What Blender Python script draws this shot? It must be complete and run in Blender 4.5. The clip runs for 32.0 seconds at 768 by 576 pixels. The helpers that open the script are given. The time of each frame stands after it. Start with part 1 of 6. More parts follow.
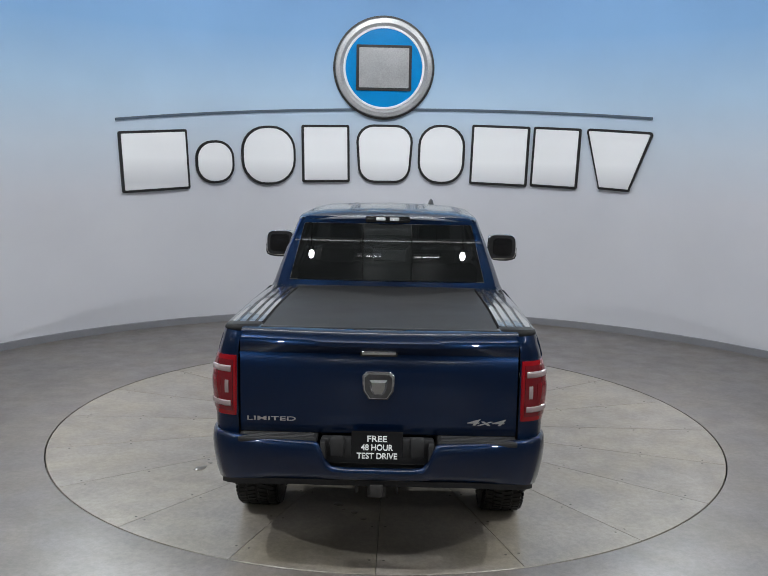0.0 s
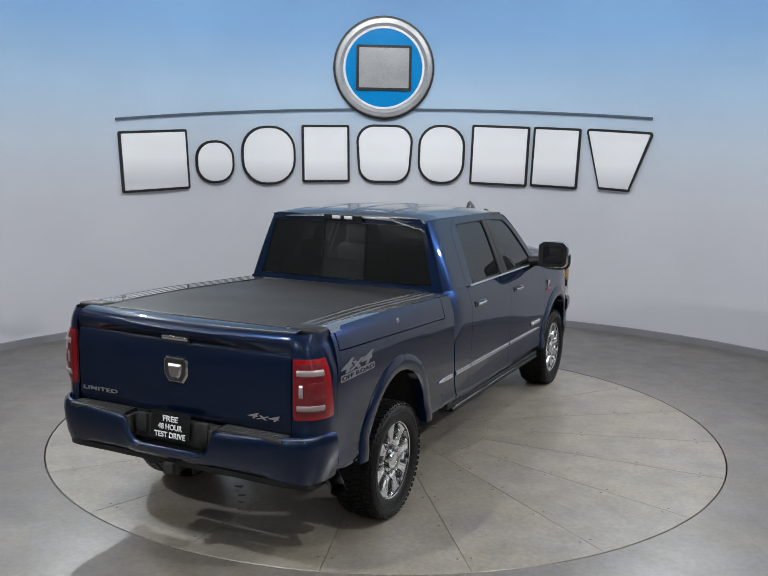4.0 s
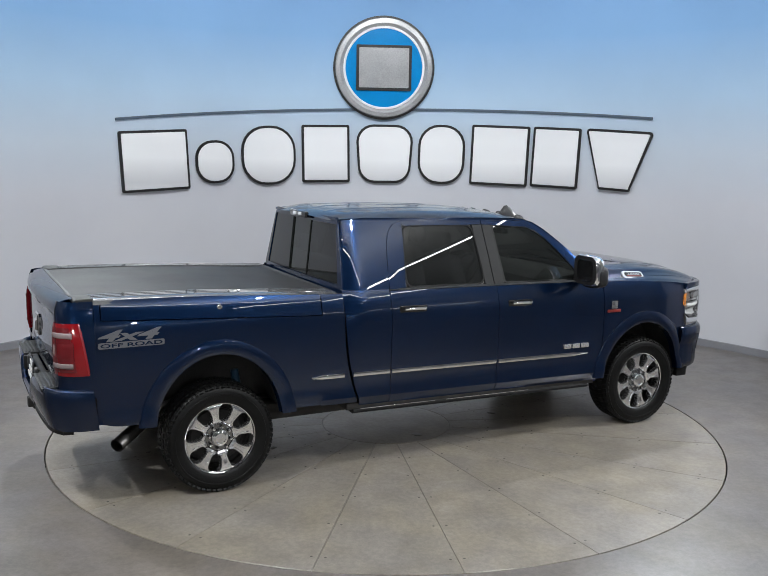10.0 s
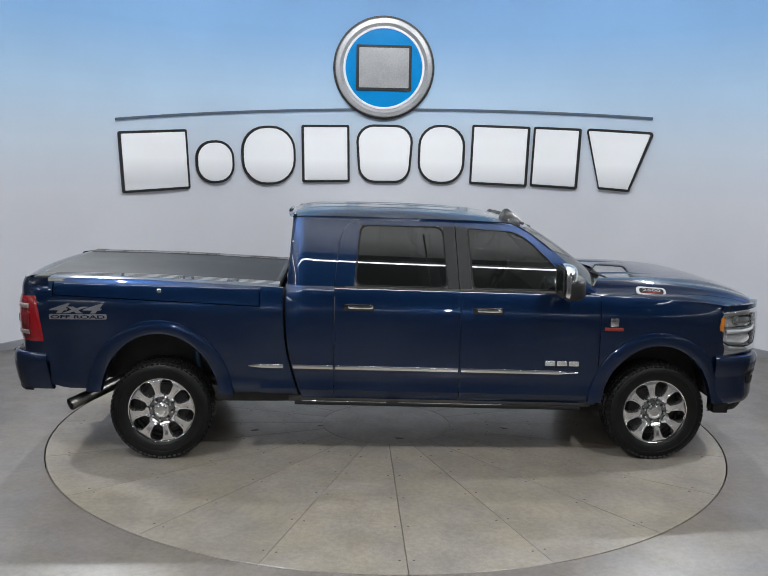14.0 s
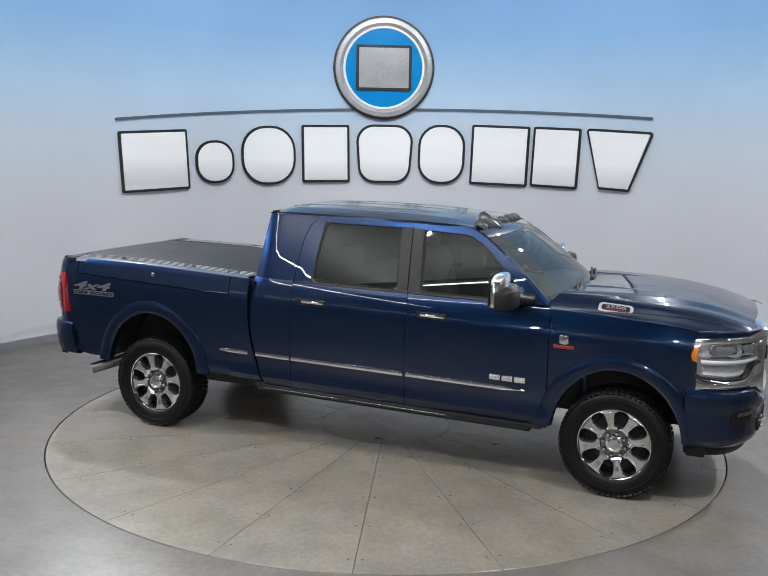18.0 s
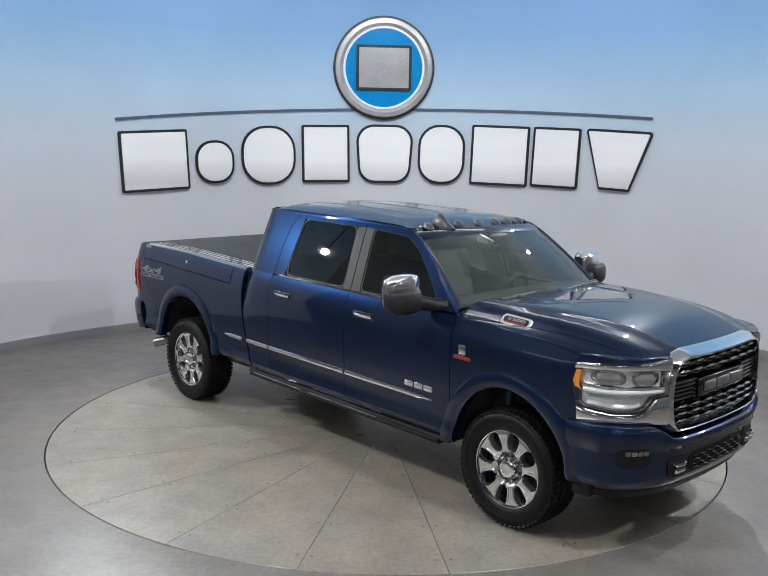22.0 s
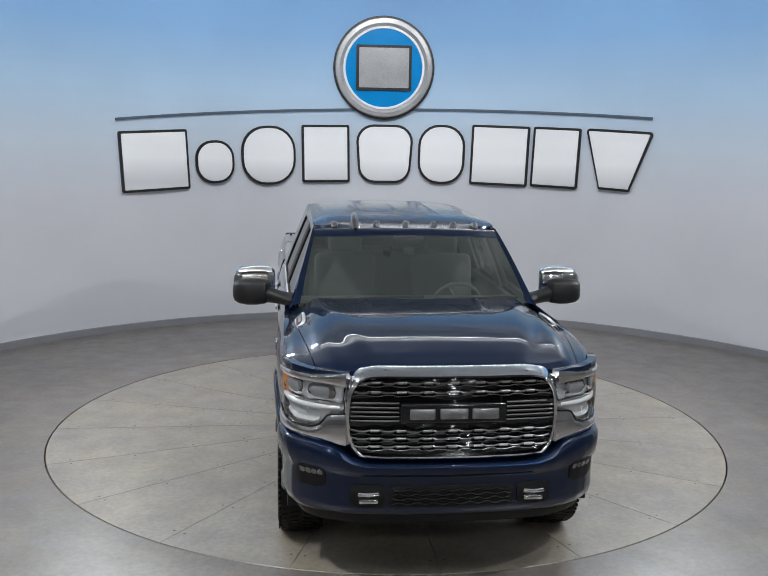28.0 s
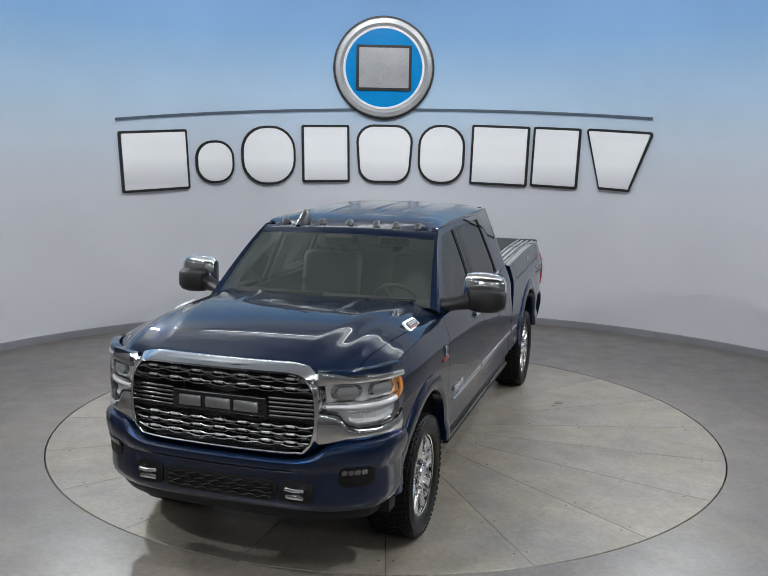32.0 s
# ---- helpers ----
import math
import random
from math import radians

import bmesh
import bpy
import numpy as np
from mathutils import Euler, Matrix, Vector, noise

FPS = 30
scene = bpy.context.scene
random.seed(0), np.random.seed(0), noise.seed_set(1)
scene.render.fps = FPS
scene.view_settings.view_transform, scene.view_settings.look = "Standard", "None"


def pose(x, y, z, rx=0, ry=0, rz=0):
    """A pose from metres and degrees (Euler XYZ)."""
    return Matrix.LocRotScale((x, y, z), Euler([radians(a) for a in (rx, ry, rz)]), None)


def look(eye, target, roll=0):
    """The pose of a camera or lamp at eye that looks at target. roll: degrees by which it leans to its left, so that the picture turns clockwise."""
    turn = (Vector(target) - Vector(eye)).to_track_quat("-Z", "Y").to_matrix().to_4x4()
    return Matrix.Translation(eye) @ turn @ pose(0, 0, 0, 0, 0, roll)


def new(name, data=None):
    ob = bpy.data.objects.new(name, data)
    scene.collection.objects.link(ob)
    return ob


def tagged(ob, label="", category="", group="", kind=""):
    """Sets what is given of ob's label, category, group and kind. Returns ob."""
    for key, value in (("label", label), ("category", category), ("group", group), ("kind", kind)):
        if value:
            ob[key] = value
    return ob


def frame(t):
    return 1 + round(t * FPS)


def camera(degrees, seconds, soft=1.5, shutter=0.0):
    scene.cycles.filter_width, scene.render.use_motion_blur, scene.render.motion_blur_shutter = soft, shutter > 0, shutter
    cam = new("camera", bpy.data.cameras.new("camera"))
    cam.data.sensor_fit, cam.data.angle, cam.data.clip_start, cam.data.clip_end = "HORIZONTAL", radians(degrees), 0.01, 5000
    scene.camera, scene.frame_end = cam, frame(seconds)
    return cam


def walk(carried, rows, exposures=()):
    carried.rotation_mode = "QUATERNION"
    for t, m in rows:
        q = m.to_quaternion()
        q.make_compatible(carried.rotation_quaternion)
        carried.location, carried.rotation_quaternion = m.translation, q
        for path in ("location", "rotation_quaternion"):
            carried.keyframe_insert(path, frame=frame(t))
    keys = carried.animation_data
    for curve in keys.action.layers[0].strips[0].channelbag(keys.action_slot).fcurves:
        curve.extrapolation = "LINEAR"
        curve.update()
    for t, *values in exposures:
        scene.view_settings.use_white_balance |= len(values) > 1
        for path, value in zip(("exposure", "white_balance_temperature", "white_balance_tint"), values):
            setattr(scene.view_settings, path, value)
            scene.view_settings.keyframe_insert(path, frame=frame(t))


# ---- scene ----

# The studio: a truck on a slowly turning round platform, seen by a fixed camera.
cam = camera(46.83, 32.0, 0.7)
EYE = Vector((0.0, -8.012, 2.563))
VIEW = Vector((-0.00481, 0.98738, -0.15829))
walk(cam, [(0.0, look(EYE, EYE + VIEW * 5, 0.99)), (32.0, look(EYE, EYE + VIEW * 5, 0.99))],
     exposures=[(0.0, -0.01), (3.0, 0.01), (6.0, 0.08), (9.0, 0.14), (14.0, 0.19), (17.0, 0.22), (19.0, 0.20), (23.0, 0.14), (28.0, 0.02), (32.0, -0.01)])

# ---- world and lamps ----
world = bpy.data.worlds.new("world")
scene.world = world
world.use_nodes = True
world.node_tree.nodes["Background"].inputs[0].default_value = (0.75, 0.85, 1.0, 1)
world.node_tree.nodes["Background"].inputs[1].default_value = 0.12

WALL_X, WALL_Y, WALL_R = 0.15, -0.56, 5.80
CEILING = 6.2
REFLECT_PANEL_H = 2.85


def area_lamp(name, eye, target, sx, sy, watts, color):
    lamp = bpy.data.lights.new(name, "AREA")
    lamp.shape, lamp.size, lamp.size_y, lamp.energy, lamp.color = "RECTANGLE", sx, sy, watts, color
    ob = new(name, lamp)
    ob.matrix_world = look(eye, target)
    return ob


def spot_lamp(name, eye, target, watts, color, degrees=70, radius=0.06, blend=0.6):
    lamp = bpy.data.lights.new(name, "SPOT")
    lamp.energy, lamp.color, lamp.spot_size, lamp.shadow_soft_size, lamp.spot_blend = watts, color, radians(degrees), radius, blend
    ob = new(name, lamp)
    ob.matrix_world = look(eye, target)
    return ob


# position, aim, watts, colour, cone
LIGHT = (0.95, 0.98, 0.99)
SPOTS = [((-4.0, 3.3, 4.95), (0.4, -1.4, 0.0), 460, LIGHT, 85), ((4.0, 3.3, 4.95), (-0.4, -1.4, 0.0), 460, LIGHT, 85),
         ((-5.25, 0.1, 3.5), (0.0, -0.9, 0.6), 480, LIGHT, 90), ((5.3, 0.1, 3.5), (0.0, -0.9, 0.6), 480, LIGHT, 90),
         ((-1.8, -5.95, 2.12), (0.0, 0.6, 1.25), 62, LIGHT, 66), ((1.4, -5.95, 2.12), (0.0, 0.6, 1.25), 62, LIGHT, 66),
         ((-3.2, -4.6, 5.8), (0.4, -1.4, 0.0), 650, LIGHT, 66), ((3.2, -4.6, 5.8), (-0.4, -1.4, 0.0), 540, LIGHT, 66),
         # these three are added out of view to wash the wall with light
         ((-2.6, -0.4, 5.9), (-3.9, 4.0, 2.9), 425, LIGHT, 120), ((0.0, 0.0, 5.9), (0.1, 5.2, 2.7), 230, LIGHT, 110), ((2.6, -0.4, 5.9), (4.1, 4.0, 2.9), 435, LIGHT, 120)]
for eye, target, watts, color, cone in SPOTS:
    spot_lamp("spot_light", eye, target, watts, color, cone, 0.055, 0.8)
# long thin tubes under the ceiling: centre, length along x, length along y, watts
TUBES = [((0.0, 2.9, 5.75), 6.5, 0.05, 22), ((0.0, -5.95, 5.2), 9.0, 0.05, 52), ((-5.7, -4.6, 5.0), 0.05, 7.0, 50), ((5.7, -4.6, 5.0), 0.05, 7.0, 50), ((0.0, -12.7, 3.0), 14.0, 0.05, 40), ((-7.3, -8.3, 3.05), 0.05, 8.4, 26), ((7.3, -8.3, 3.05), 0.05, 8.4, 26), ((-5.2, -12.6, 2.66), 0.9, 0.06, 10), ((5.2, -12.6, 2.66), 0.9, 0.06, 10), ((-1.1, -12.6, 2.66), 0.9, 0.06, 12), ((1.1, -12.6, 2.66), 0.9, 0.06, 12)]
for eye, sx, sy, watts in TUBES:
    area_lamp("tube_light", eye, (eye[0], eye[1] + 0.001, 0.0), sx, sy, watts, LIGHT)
    # Upward fill, added above the high tubes to brighten the ceiling.
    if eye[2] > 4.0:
        area_lamp("tube_ceiling_fill", (eye[0], eye[1], eye[2] + 0.065), (eye[0], eye[1] + 0.001, CEILING), sx, sy, 2.0 * watts, LIGHT)


# ---- materials ----
def material(name, color, rough=0.5, metal=0.0, coat=0.0, spec=0.5):
    m = bpy.data.materials.new(name)
    m.use_nodes = True
    b = m.node_tree.nodes["Principled BSDF"]
    b.inputs["Base Color"].default_value = (*color, 1)
    b.inputs["Roughness"].default_value = rough
    b.inputs["Metallic"].default_value = metal
    b.inputs["Coat Weight"].default_value = coat
    b.inputs["Coat Roughness"].default_value = 0.03
    b.inputs["Specular IOR Level"].default_value = spec
    return m


def nodes_of(m):
    nt = m.node_tree
    return nt.nodes, nt.links, nt.nodes["Principled BSDF"]


def noise_tex(m, scale, detail=4.0, rough=0.55):
    n, l, b = nodes_of(m)
    co = n.new("ShaderNodeTexCoord")
    tex = n.new("ShaderNodeTexNoise")
    tex.inputs["Scale"].default_value, tex.inputs["Detail"].default_value, tex.inputs["Roughness"].default_value = scale, detail, rough
    l.new(co.outputs["Object"], tex.inputs["Vector"])
    return tex


def ramp(m, source, stops, output="Fac"):
    n, l, b = nodes_of(m)
    r = n.new("ShaderNodeValToRGB")
    while len(r.color_ramp.elements) < len(stops):
        r.color_ramp.elements.new(0.5)
    for el, (pos, c) in zip(r.color_ramp.elements, stops):
        el.position = pos
        el.color = (*c, 1) if len(c) == 3 else c
    l.new(source.outputs[output], r.inputs["Fac"])
    return r


def mix(m, kind, fac, a, b_):
    n, l, b = nodes_of(m)
    x = n.new("ShaderNodeMix")
    x.data_type, x.blend_type = "RGBA", kind
    if isinstance(fac, (int, float)):
        x.inputs["Factor"].default_value = fac
    else:
        l.new(fac, x.inputs["Factor"])
    for sock, v in ((x.inputs["A"], a), (x.inputs["B"], b_)):
        if isinstance(v, tuple):
            sock.default_value = (*v, 1)
        else:
            l.new(v, sock)
    return x.outputs["Result"]


def bump(m, tex, strength, distance=0.01, output="Fac"):
    n, l, b = nodes_of(m)
    x = n.new("ShaderNodeBump")
    x.inputs["Strength"].default_value, x.inputs["Distance"].default_value = strength, distance
    l.new(tex.outputs[output], x.inputs["Height"])
    l.new(x.outputs["Normal"], b.inputs["Normal"])


def worn(m, color, amount=0.12, scale=6.0, bumpy=0.0, fine=60.0, rough=None):
    """Two scales of variation on a colour, and a little relief."""
    n, l, b = nodes_of(m)
    big, small = noise_tex(m, scale), noise_tex(m, fine, 3.0)
    lo, hi = tuple(c * (1 - amount) for c in color), tuple(min(1, c * (1 + amount)) for c in color)
    c1 = ramp(m, big, [(0.3, lo), (0.7, hi)])
    c2 = ramp(m, small, [(0.3, (1 - amount,) * 3), (0.7, (1.0,) * 3)])
    l.new(mix(m, "MULTIPLY", 1.0, c1.outputs["Color"], c2.outputs["Color"]), b.inputs["Base Color"])
    if rough:
        r = ramp(m, big, [(0.25, (rough[0],) * 3), (0.75, (rough[1],) * 3)])
        l.new(r.outputs["Color"], b.inputs["Roughness"])
    if bumpy:
        bump(m, small, bumpy)
    return m


PAINT = material("blue_metallic_paint", (0.0015, 0.012, 0.045), 0.29, 0.62, 1.0, 0.1)
PAINT.node_tree.nodes["Principled BSDF"].inputs["Specular Tint"].default_value = (0.03, 0.06, 0.14, 1)
PAINT.node_tree.nodes["Principled BSDF"].inputs["Coat Roughness"].default_value = 0.015
PAINT.node_tree.nodes["Principled BSDF"].inputs["Coat IOR"].default_value = 1.58
_n, _l, _b = nodes_of(PAINT)
_flake = noise_tex(PAINT, 900.0, 2.0)
_l.new(ramp(PAINT, _flake, [(0.35, (0.0029, 0.0113, 0.0365)), (0.75, (0.0062, 0.022, 0.071))]).outputs["Color"], _b.inputs["Base Color"])
CHROME = worn(material("polished_chrome", (0.86, 0.87, 0.88), 0.07, 1.0), (0.86, 0.87, 0.88), 0.04, 5.0, 0.0, 40.0, (0.04, 0.11))
SATIN = worn(material("satin_silver", (0.72, 0.73, 0.75), 0.32, 0.7), (0.72, 0.73, 0.75), 0.05, 8.0, 0.0, 80.0, (0.28, 0.38))
BLACK = worn(material("black_plastic", (0.018, 0.018, 0.019), 0.5), (0.018, 0.018, 0.019), 0.2, 9.0, 0.06, 220.0, (0.42, 0.6))
GLOSS = material("gloss_black", (0.008, 0.008, 0.009), 0.12, 0.0, 0.6)
MATTE = material("matt_black_plastic", (0.006, 0.006, 0.0065), 0.55, 0.0, 0.0, 0.3)
UNDER = worn(material("dark_underbody_metal", (0.028, 0.026, 0.025), 0.75), (0.028, 0.026, 0.025), 0.35, 7.0, 0.1, 60.0)
RUBBER = worn(material("tyre_rubber", (0.0055, 0.0055, 0.0056), 0.45, 0.0, 0.0, 0.22), (0.0055, 0.0055, 0.0056), 0.3, 8.0, 0.25, 70.0, (0.36, 0.6))
VINYL = worn(material("black_cover_vinyl", (0.016, 0.016, 0.017), 0.55, 0.0, 0.0, 0.3), (0.016, 0.016, 0.017), 0.18, 1.6, 0.12, 320.0, (0.48, 0.62))
STEEL = worn(material("brushed_steel", (0.24, 0.23, 0.22), 0.35, 1.0), (0.24, 0.23, 0.22), 0.15, 12.0, 0.0, 90.0, (0.25, 0.45))
LEATHER = worn(material("light_grey_leather", (0.27, 0.266, 0.252), 0.55), (0.27, 0.266, 0.252), 0.08, 5.0)
DASH = worn(material("grey_dashboard_plastic", (0.17, 0.168, 0.16), 0.6), (0.17, 0.168, 0.16), 0.12, 8.0, 0.08, 200.0)
WHITE = material("white_lettering", (0.8, 0.8, 0.8), 0.5)
RED_LENS = material("red_lamp_lens", (0.24, 0.003, 0.007), 0.1, 0.0, 1.0)
DARK_RED = material("dark_red_lamp_lens", (0.13, 0.007, 0.011), 0.12, 0.0, 1.0)
PALE_LENS = material("pale_reverse_lens", (0.26, 0.20, 0.20), 0.15, 0.0, 1.0)
AMBER = material("amber_lens", (0.85, 0.30, 0.03), 0.15, 0.0, 1.0)
RED_BADGE = material("red_badge", (0.22, 0.025, 0.02), 0.35)
LAMP_SILVER = worn(material("lamp_reflector", (0.8, 0.81, 0.83), 0.22, 0.4), (0.8, 0.81, 0.83), 0.1, 30.0, 0.0, 90.0, (0.16, 0.3))
BLUE_SPRING = material("blue_shock_absorber", (0.01, 0.045, 0.085), 0.35)


def glass(name, tint, density, ior=1.52, haze=0.0):
    """Tinted glass: a dark see-through pane with a gloss on it and, at wish, a pale film painting in reflected haze."""
    m = bpy.data.materials.new(name)
    m.use_nodes = True
    n, l = m.node_tree.nodes, m.node_tree.links
    n.remove(n["Principled BSDF"])
    out = n["Material Output"]
    clear, gloss, fres, mx = n.new("ShaderNodeBsdfTransparent"), n.new("ShaderNodeBsdfGlossy"), n.new("ShaderNodeFresnel"), n.new("ShaderNodeMixShader")
    clear.inputs["Color"].default_value = (*[c * density for c in tint], 1)
    gloss.inputs["Roughness"].default_value = 0.015
    fres.inputs["IOR"].default_value = ior
    l.new(fres.outputs["Fac"], mx.inputs["Fac"])
    if haze:
        film, veil = n.new("ShaderNodeBsdfDiffuse"), n.new("ShaderNodeMixShader")
        film.inputs["Color"].default_value = (0.41, 0.47, 0.46, 1)
        veil.inputs["Fac"].default_value = haze
        l.new(clear.outputs["BSDF"], veil.inputs[1])
        l.new(film.outputs["BSDF"], veil.inputs[2])
        l.new(veil.outputs["Shader"], mx.inputs[1])
    else:
        l.new(clear.outputs["BSDF"], mx.inputs[1])
    l.new(gloss.outputs["BSDF"], mx.inputs[2])
    l.new(mx.outputs["Shader"], out.inputs["Surface"])
    return m


PRIVACY = glass("privacy_glass", (0.85, 0.88, 1.0), 0.035, 1.62, 0.015)
SLIDER = glass("sliding_pane_glass", (0.9, 0.92, 1.0), 0.10, 1.62, 0.035)
SIDE_GLASS = glass("side_window_glass", (0.85, 0.95, 0.92), 0.08, 1.58, 0.015)
SHIELD_GLASS = glass("windscreen_glass", (0.84, 1.0, 0.93), 0.27, 1.6, 0.062)
LENS = glass("clear_lamp_lens", (1.0, 1.0, 1.0), 0.9)

FLOOR = material("polished_concrete", (0.19, 0.169, 0.155), 0.4, 0.0, 0.0, 0.75)


def concrete(m, color, low, high):
    """Ground and sealed concrete: soft clouds, stains, fine grain and faint scuffs; each plate has its own pattern."""
    n, l, b = nodes_of(m)
    own, co, shift = n.new("ShaderNodeObjectInfo"), n.new("ShaderNodeTexCoord"), n.new("ShaderNodeVectorMath")
    spread = n.new("ShaderNodeVectorMath")
    spread.operation = "SCALE"
    spread.inputs[0].default_value = (37.0, 23.0, 0.0)
    l.new(own.outputs["Random"], spread.inputs["Scale"])
    l.new(co.outputs["Object"], shift.inputs[0])
    l.new(spread.outputs["Vector"], shift.inputs[1])

    def cloud(scale, detail, lo, hi, a, z):
        """A noise stretched between the greys lo and hi over its values a to z."""
        t, r = n.new("ShaderNodeTexNoise"), n.new("ShaderNodeMapRange")
        t.inputs["Scale"].default_value, t.inputs["Detail"].default_value, t.inputs["Roughness"].default_value = scale, detail, 0.6
        l.new(shift.outputs["Vector"], t.inputs["Vector"])
        l.new(t.outputs["Fac"], r.inputs["Value"])
        for k, v in (("From Min", a), ("From Max", z), ("To Min", lo), ("To Max", hi)):
            r.inputs[k].default_value = v
        r.interpolation_type = "SMOOTHSTEP"
        return r.outputs["Result"], t
    big, _ = cloud(0.8, 3.0, 0.90, 1.08, 0.25, 0.75)
    mid, _ = cloud(3.5, 6.0, 0.82, 1.11, 0.28, 0.72)
    fine, fine_tex = cloud(24.0, 4.0, 0.84, 1.10, 0.28, 0.72)
    grain, _ = cloud(80.0, 1.0, 0.92, 1.06, 0.25, 0.75)
    tone = big
    for other in (mid, fine, grain):
        x = n.new("ShaderNodeMath")
        x.operation = "MULTIPLY"
        l.new(tone, x.inputs[0])
        l.new(other, x.inputs[1])
        tone = x.outputs["Value"]
    hue, _ = cloud(1.7, 2.0, 0.0, 1.0, 0.3, 0.7)
    warm = mix(m, "MIX", hue, tuple(c * k for c, k in zip(color, (0.98, 0.99, 1.03))), tuple(c * k for c, k in zip(color, (1.03, 1.01, 0.93))))
    scale = n.new("ShaderNodeVectorMath")
    scale.operation = "SCALE"
    l.new(warm, scale.inputs[0])
    l.new(tone, scale.inputs["Scale"])
    l.new(scale.outputs["Vector"], b.inputs["Base Color"])
    rough, _ = cloud(4.0, 1.0, low, high, 0.25, 0.75)
    l.new(rough, b.inputs["Roughness"])
    bump(m, fine_tex, 0.04, 0.003)
    return m


concrete(FLOOR, (0.166, 0.147, 0.136), 0.29, 0.38)
PLATFORM = concrete(material("platform_concrete", (0.285, 0.257, 0.221), 0.4, 0.0, 0.0, 0.8), (0.255, 0.228, 0.195), 0.285, 0.36)
DAMP = material("damp_concrete", (0.14, 0.125, 0.107), 0.3, 0.0, 0.0, 0.6)
GAP = material("dark_gap", (0.012, 0.012, 0.012), 0.8)
BOLT = material("bolt_steel", (0.13, 0.12, 0.11), 0.5, 0.8)
SKIRTING = worn(material("grey_skirting", (0.24, 0.24, 0.26), 0.5), (0.24, 0.24, 0.26), 0.06, 4.0)
CEIL = worn(material("ceiling_paint", (0.8, 0.8, 0.8), 0.9), (0.8, 0.8, 0.8), 0.06, 2.0)
ROOM = worn(material("room_wall_paint", (0.30, 0.30, 0.305), 0.9), (0.30, 0.30, 0.305), 0.08, 2.0)
DARK_ROOM = worn(material("dark_reflection_panel", (0.17, 0.17, 0.175), 0.85), (0.17, 0.17, 0.175), 0.1, 2.0)
DARK_CEIL = worn(material("dark_mirrored_ceiling", (0.07, 0.07, 0.073), 0.85), (0.07, 0.07, 0.073), 0.1, 2.0)
SIGN_FACE = worn(material("sign_face", (0.82, 0.82, 0.84), 0.35), (0.82, 0.82, 0.84), 0.06, 1.5)
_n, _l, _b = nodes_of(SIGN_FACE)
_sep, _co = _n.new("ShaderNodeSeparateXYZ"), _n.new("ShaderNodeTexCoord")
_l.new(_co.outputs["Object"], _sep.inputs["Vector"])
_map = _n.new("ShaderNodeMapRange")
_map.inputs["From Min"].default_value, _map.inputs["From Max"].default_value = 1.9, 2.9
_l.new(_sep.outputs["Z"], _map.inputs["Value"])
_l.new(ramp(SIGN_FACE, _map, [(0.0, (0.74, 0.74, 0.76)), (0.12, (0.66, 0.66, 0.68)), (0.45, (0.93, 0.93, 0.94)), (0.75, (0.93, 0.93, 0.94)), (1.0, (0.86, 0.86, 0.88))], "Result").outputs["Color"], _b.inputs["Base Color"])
SIGN_EDGE = material("sign_edge", (0.012, 0.011, 0.012), 0.4)
SIGN_BLUE = worn(material("badge_blue", (0.0, 0.25, 0.62), 0.3, 0.0, 0.0, 0.15), (0.0, 0.25, 0.62), 0.12, 1.2)
SIGN_SILVER = worn(material("badge_silver", (0.5, 0.5, 0.51), 0.3, 0.4), (0.5, 0.5, 0.51), 0.25, 1.1)
SIGN_LINE = material("sign_line", (0.07, 0.10, 0.14), 0.5)

# Wall: white paint that turns to sky blue higher up; its unseen top is greyed for the hood's reflection
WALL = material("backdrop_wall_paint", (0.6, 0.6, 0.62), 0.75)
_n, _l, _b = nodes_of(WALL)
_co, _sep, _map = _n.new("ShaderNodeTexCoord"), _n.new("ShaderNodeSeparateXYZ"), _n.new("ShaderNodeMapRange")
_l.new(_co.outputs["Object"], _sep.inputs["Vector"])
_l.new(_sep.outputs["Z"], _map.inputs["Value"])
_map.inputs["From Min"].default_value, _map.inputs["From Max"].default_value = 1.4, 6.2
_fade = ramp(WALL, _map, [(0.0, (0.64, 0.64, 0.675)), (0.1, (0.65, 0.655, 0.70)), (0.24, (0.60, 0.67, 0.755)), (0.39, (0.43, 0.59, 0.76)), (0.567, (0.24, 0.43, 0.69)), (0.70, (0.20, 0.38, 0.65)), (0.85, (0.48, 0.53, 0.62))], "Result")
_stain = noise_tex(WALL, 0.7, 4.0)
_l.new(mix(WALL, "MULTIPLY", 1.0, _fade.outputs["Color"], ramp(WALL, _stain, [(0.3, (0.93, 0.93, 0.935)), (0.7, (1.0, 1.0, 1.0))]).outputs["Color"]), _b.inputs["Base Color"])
bump(WALL, noise_tex(WALL, 90.0, 3.0), 0.03)


# ---- mesh helpers ----
def outward(bm, center):
    """Turn every face away from center."""
    bm.normal_update()
    for f in bm.faces:
        if f.normal.dot(f.calc_center_median() - Vector(center)) < 0:
            f.normal_flip()
    return bm


def finish(name, bm, mat, parent=None, label="", sharp=32, kind=""):
    me = bpy.data.meshes.new(name)
    bm.to_mesh(me)
    bm.free()
    me.shade_smooth()
    me.set_sharp_from_angle(angle=radians(sharp))
    for x in mat if isinstance(mat, (list, tuple)) else [mat]:
        me.materials.append(x)
    ob = new(name, me)
    if parent:
        ob.parent = parent
    return tagged(ob, label, kind=kind)


def part(name, bm, mat, parent, label="", sharp=32):
    return finish(name, bm, mat, parent, label, sharp)


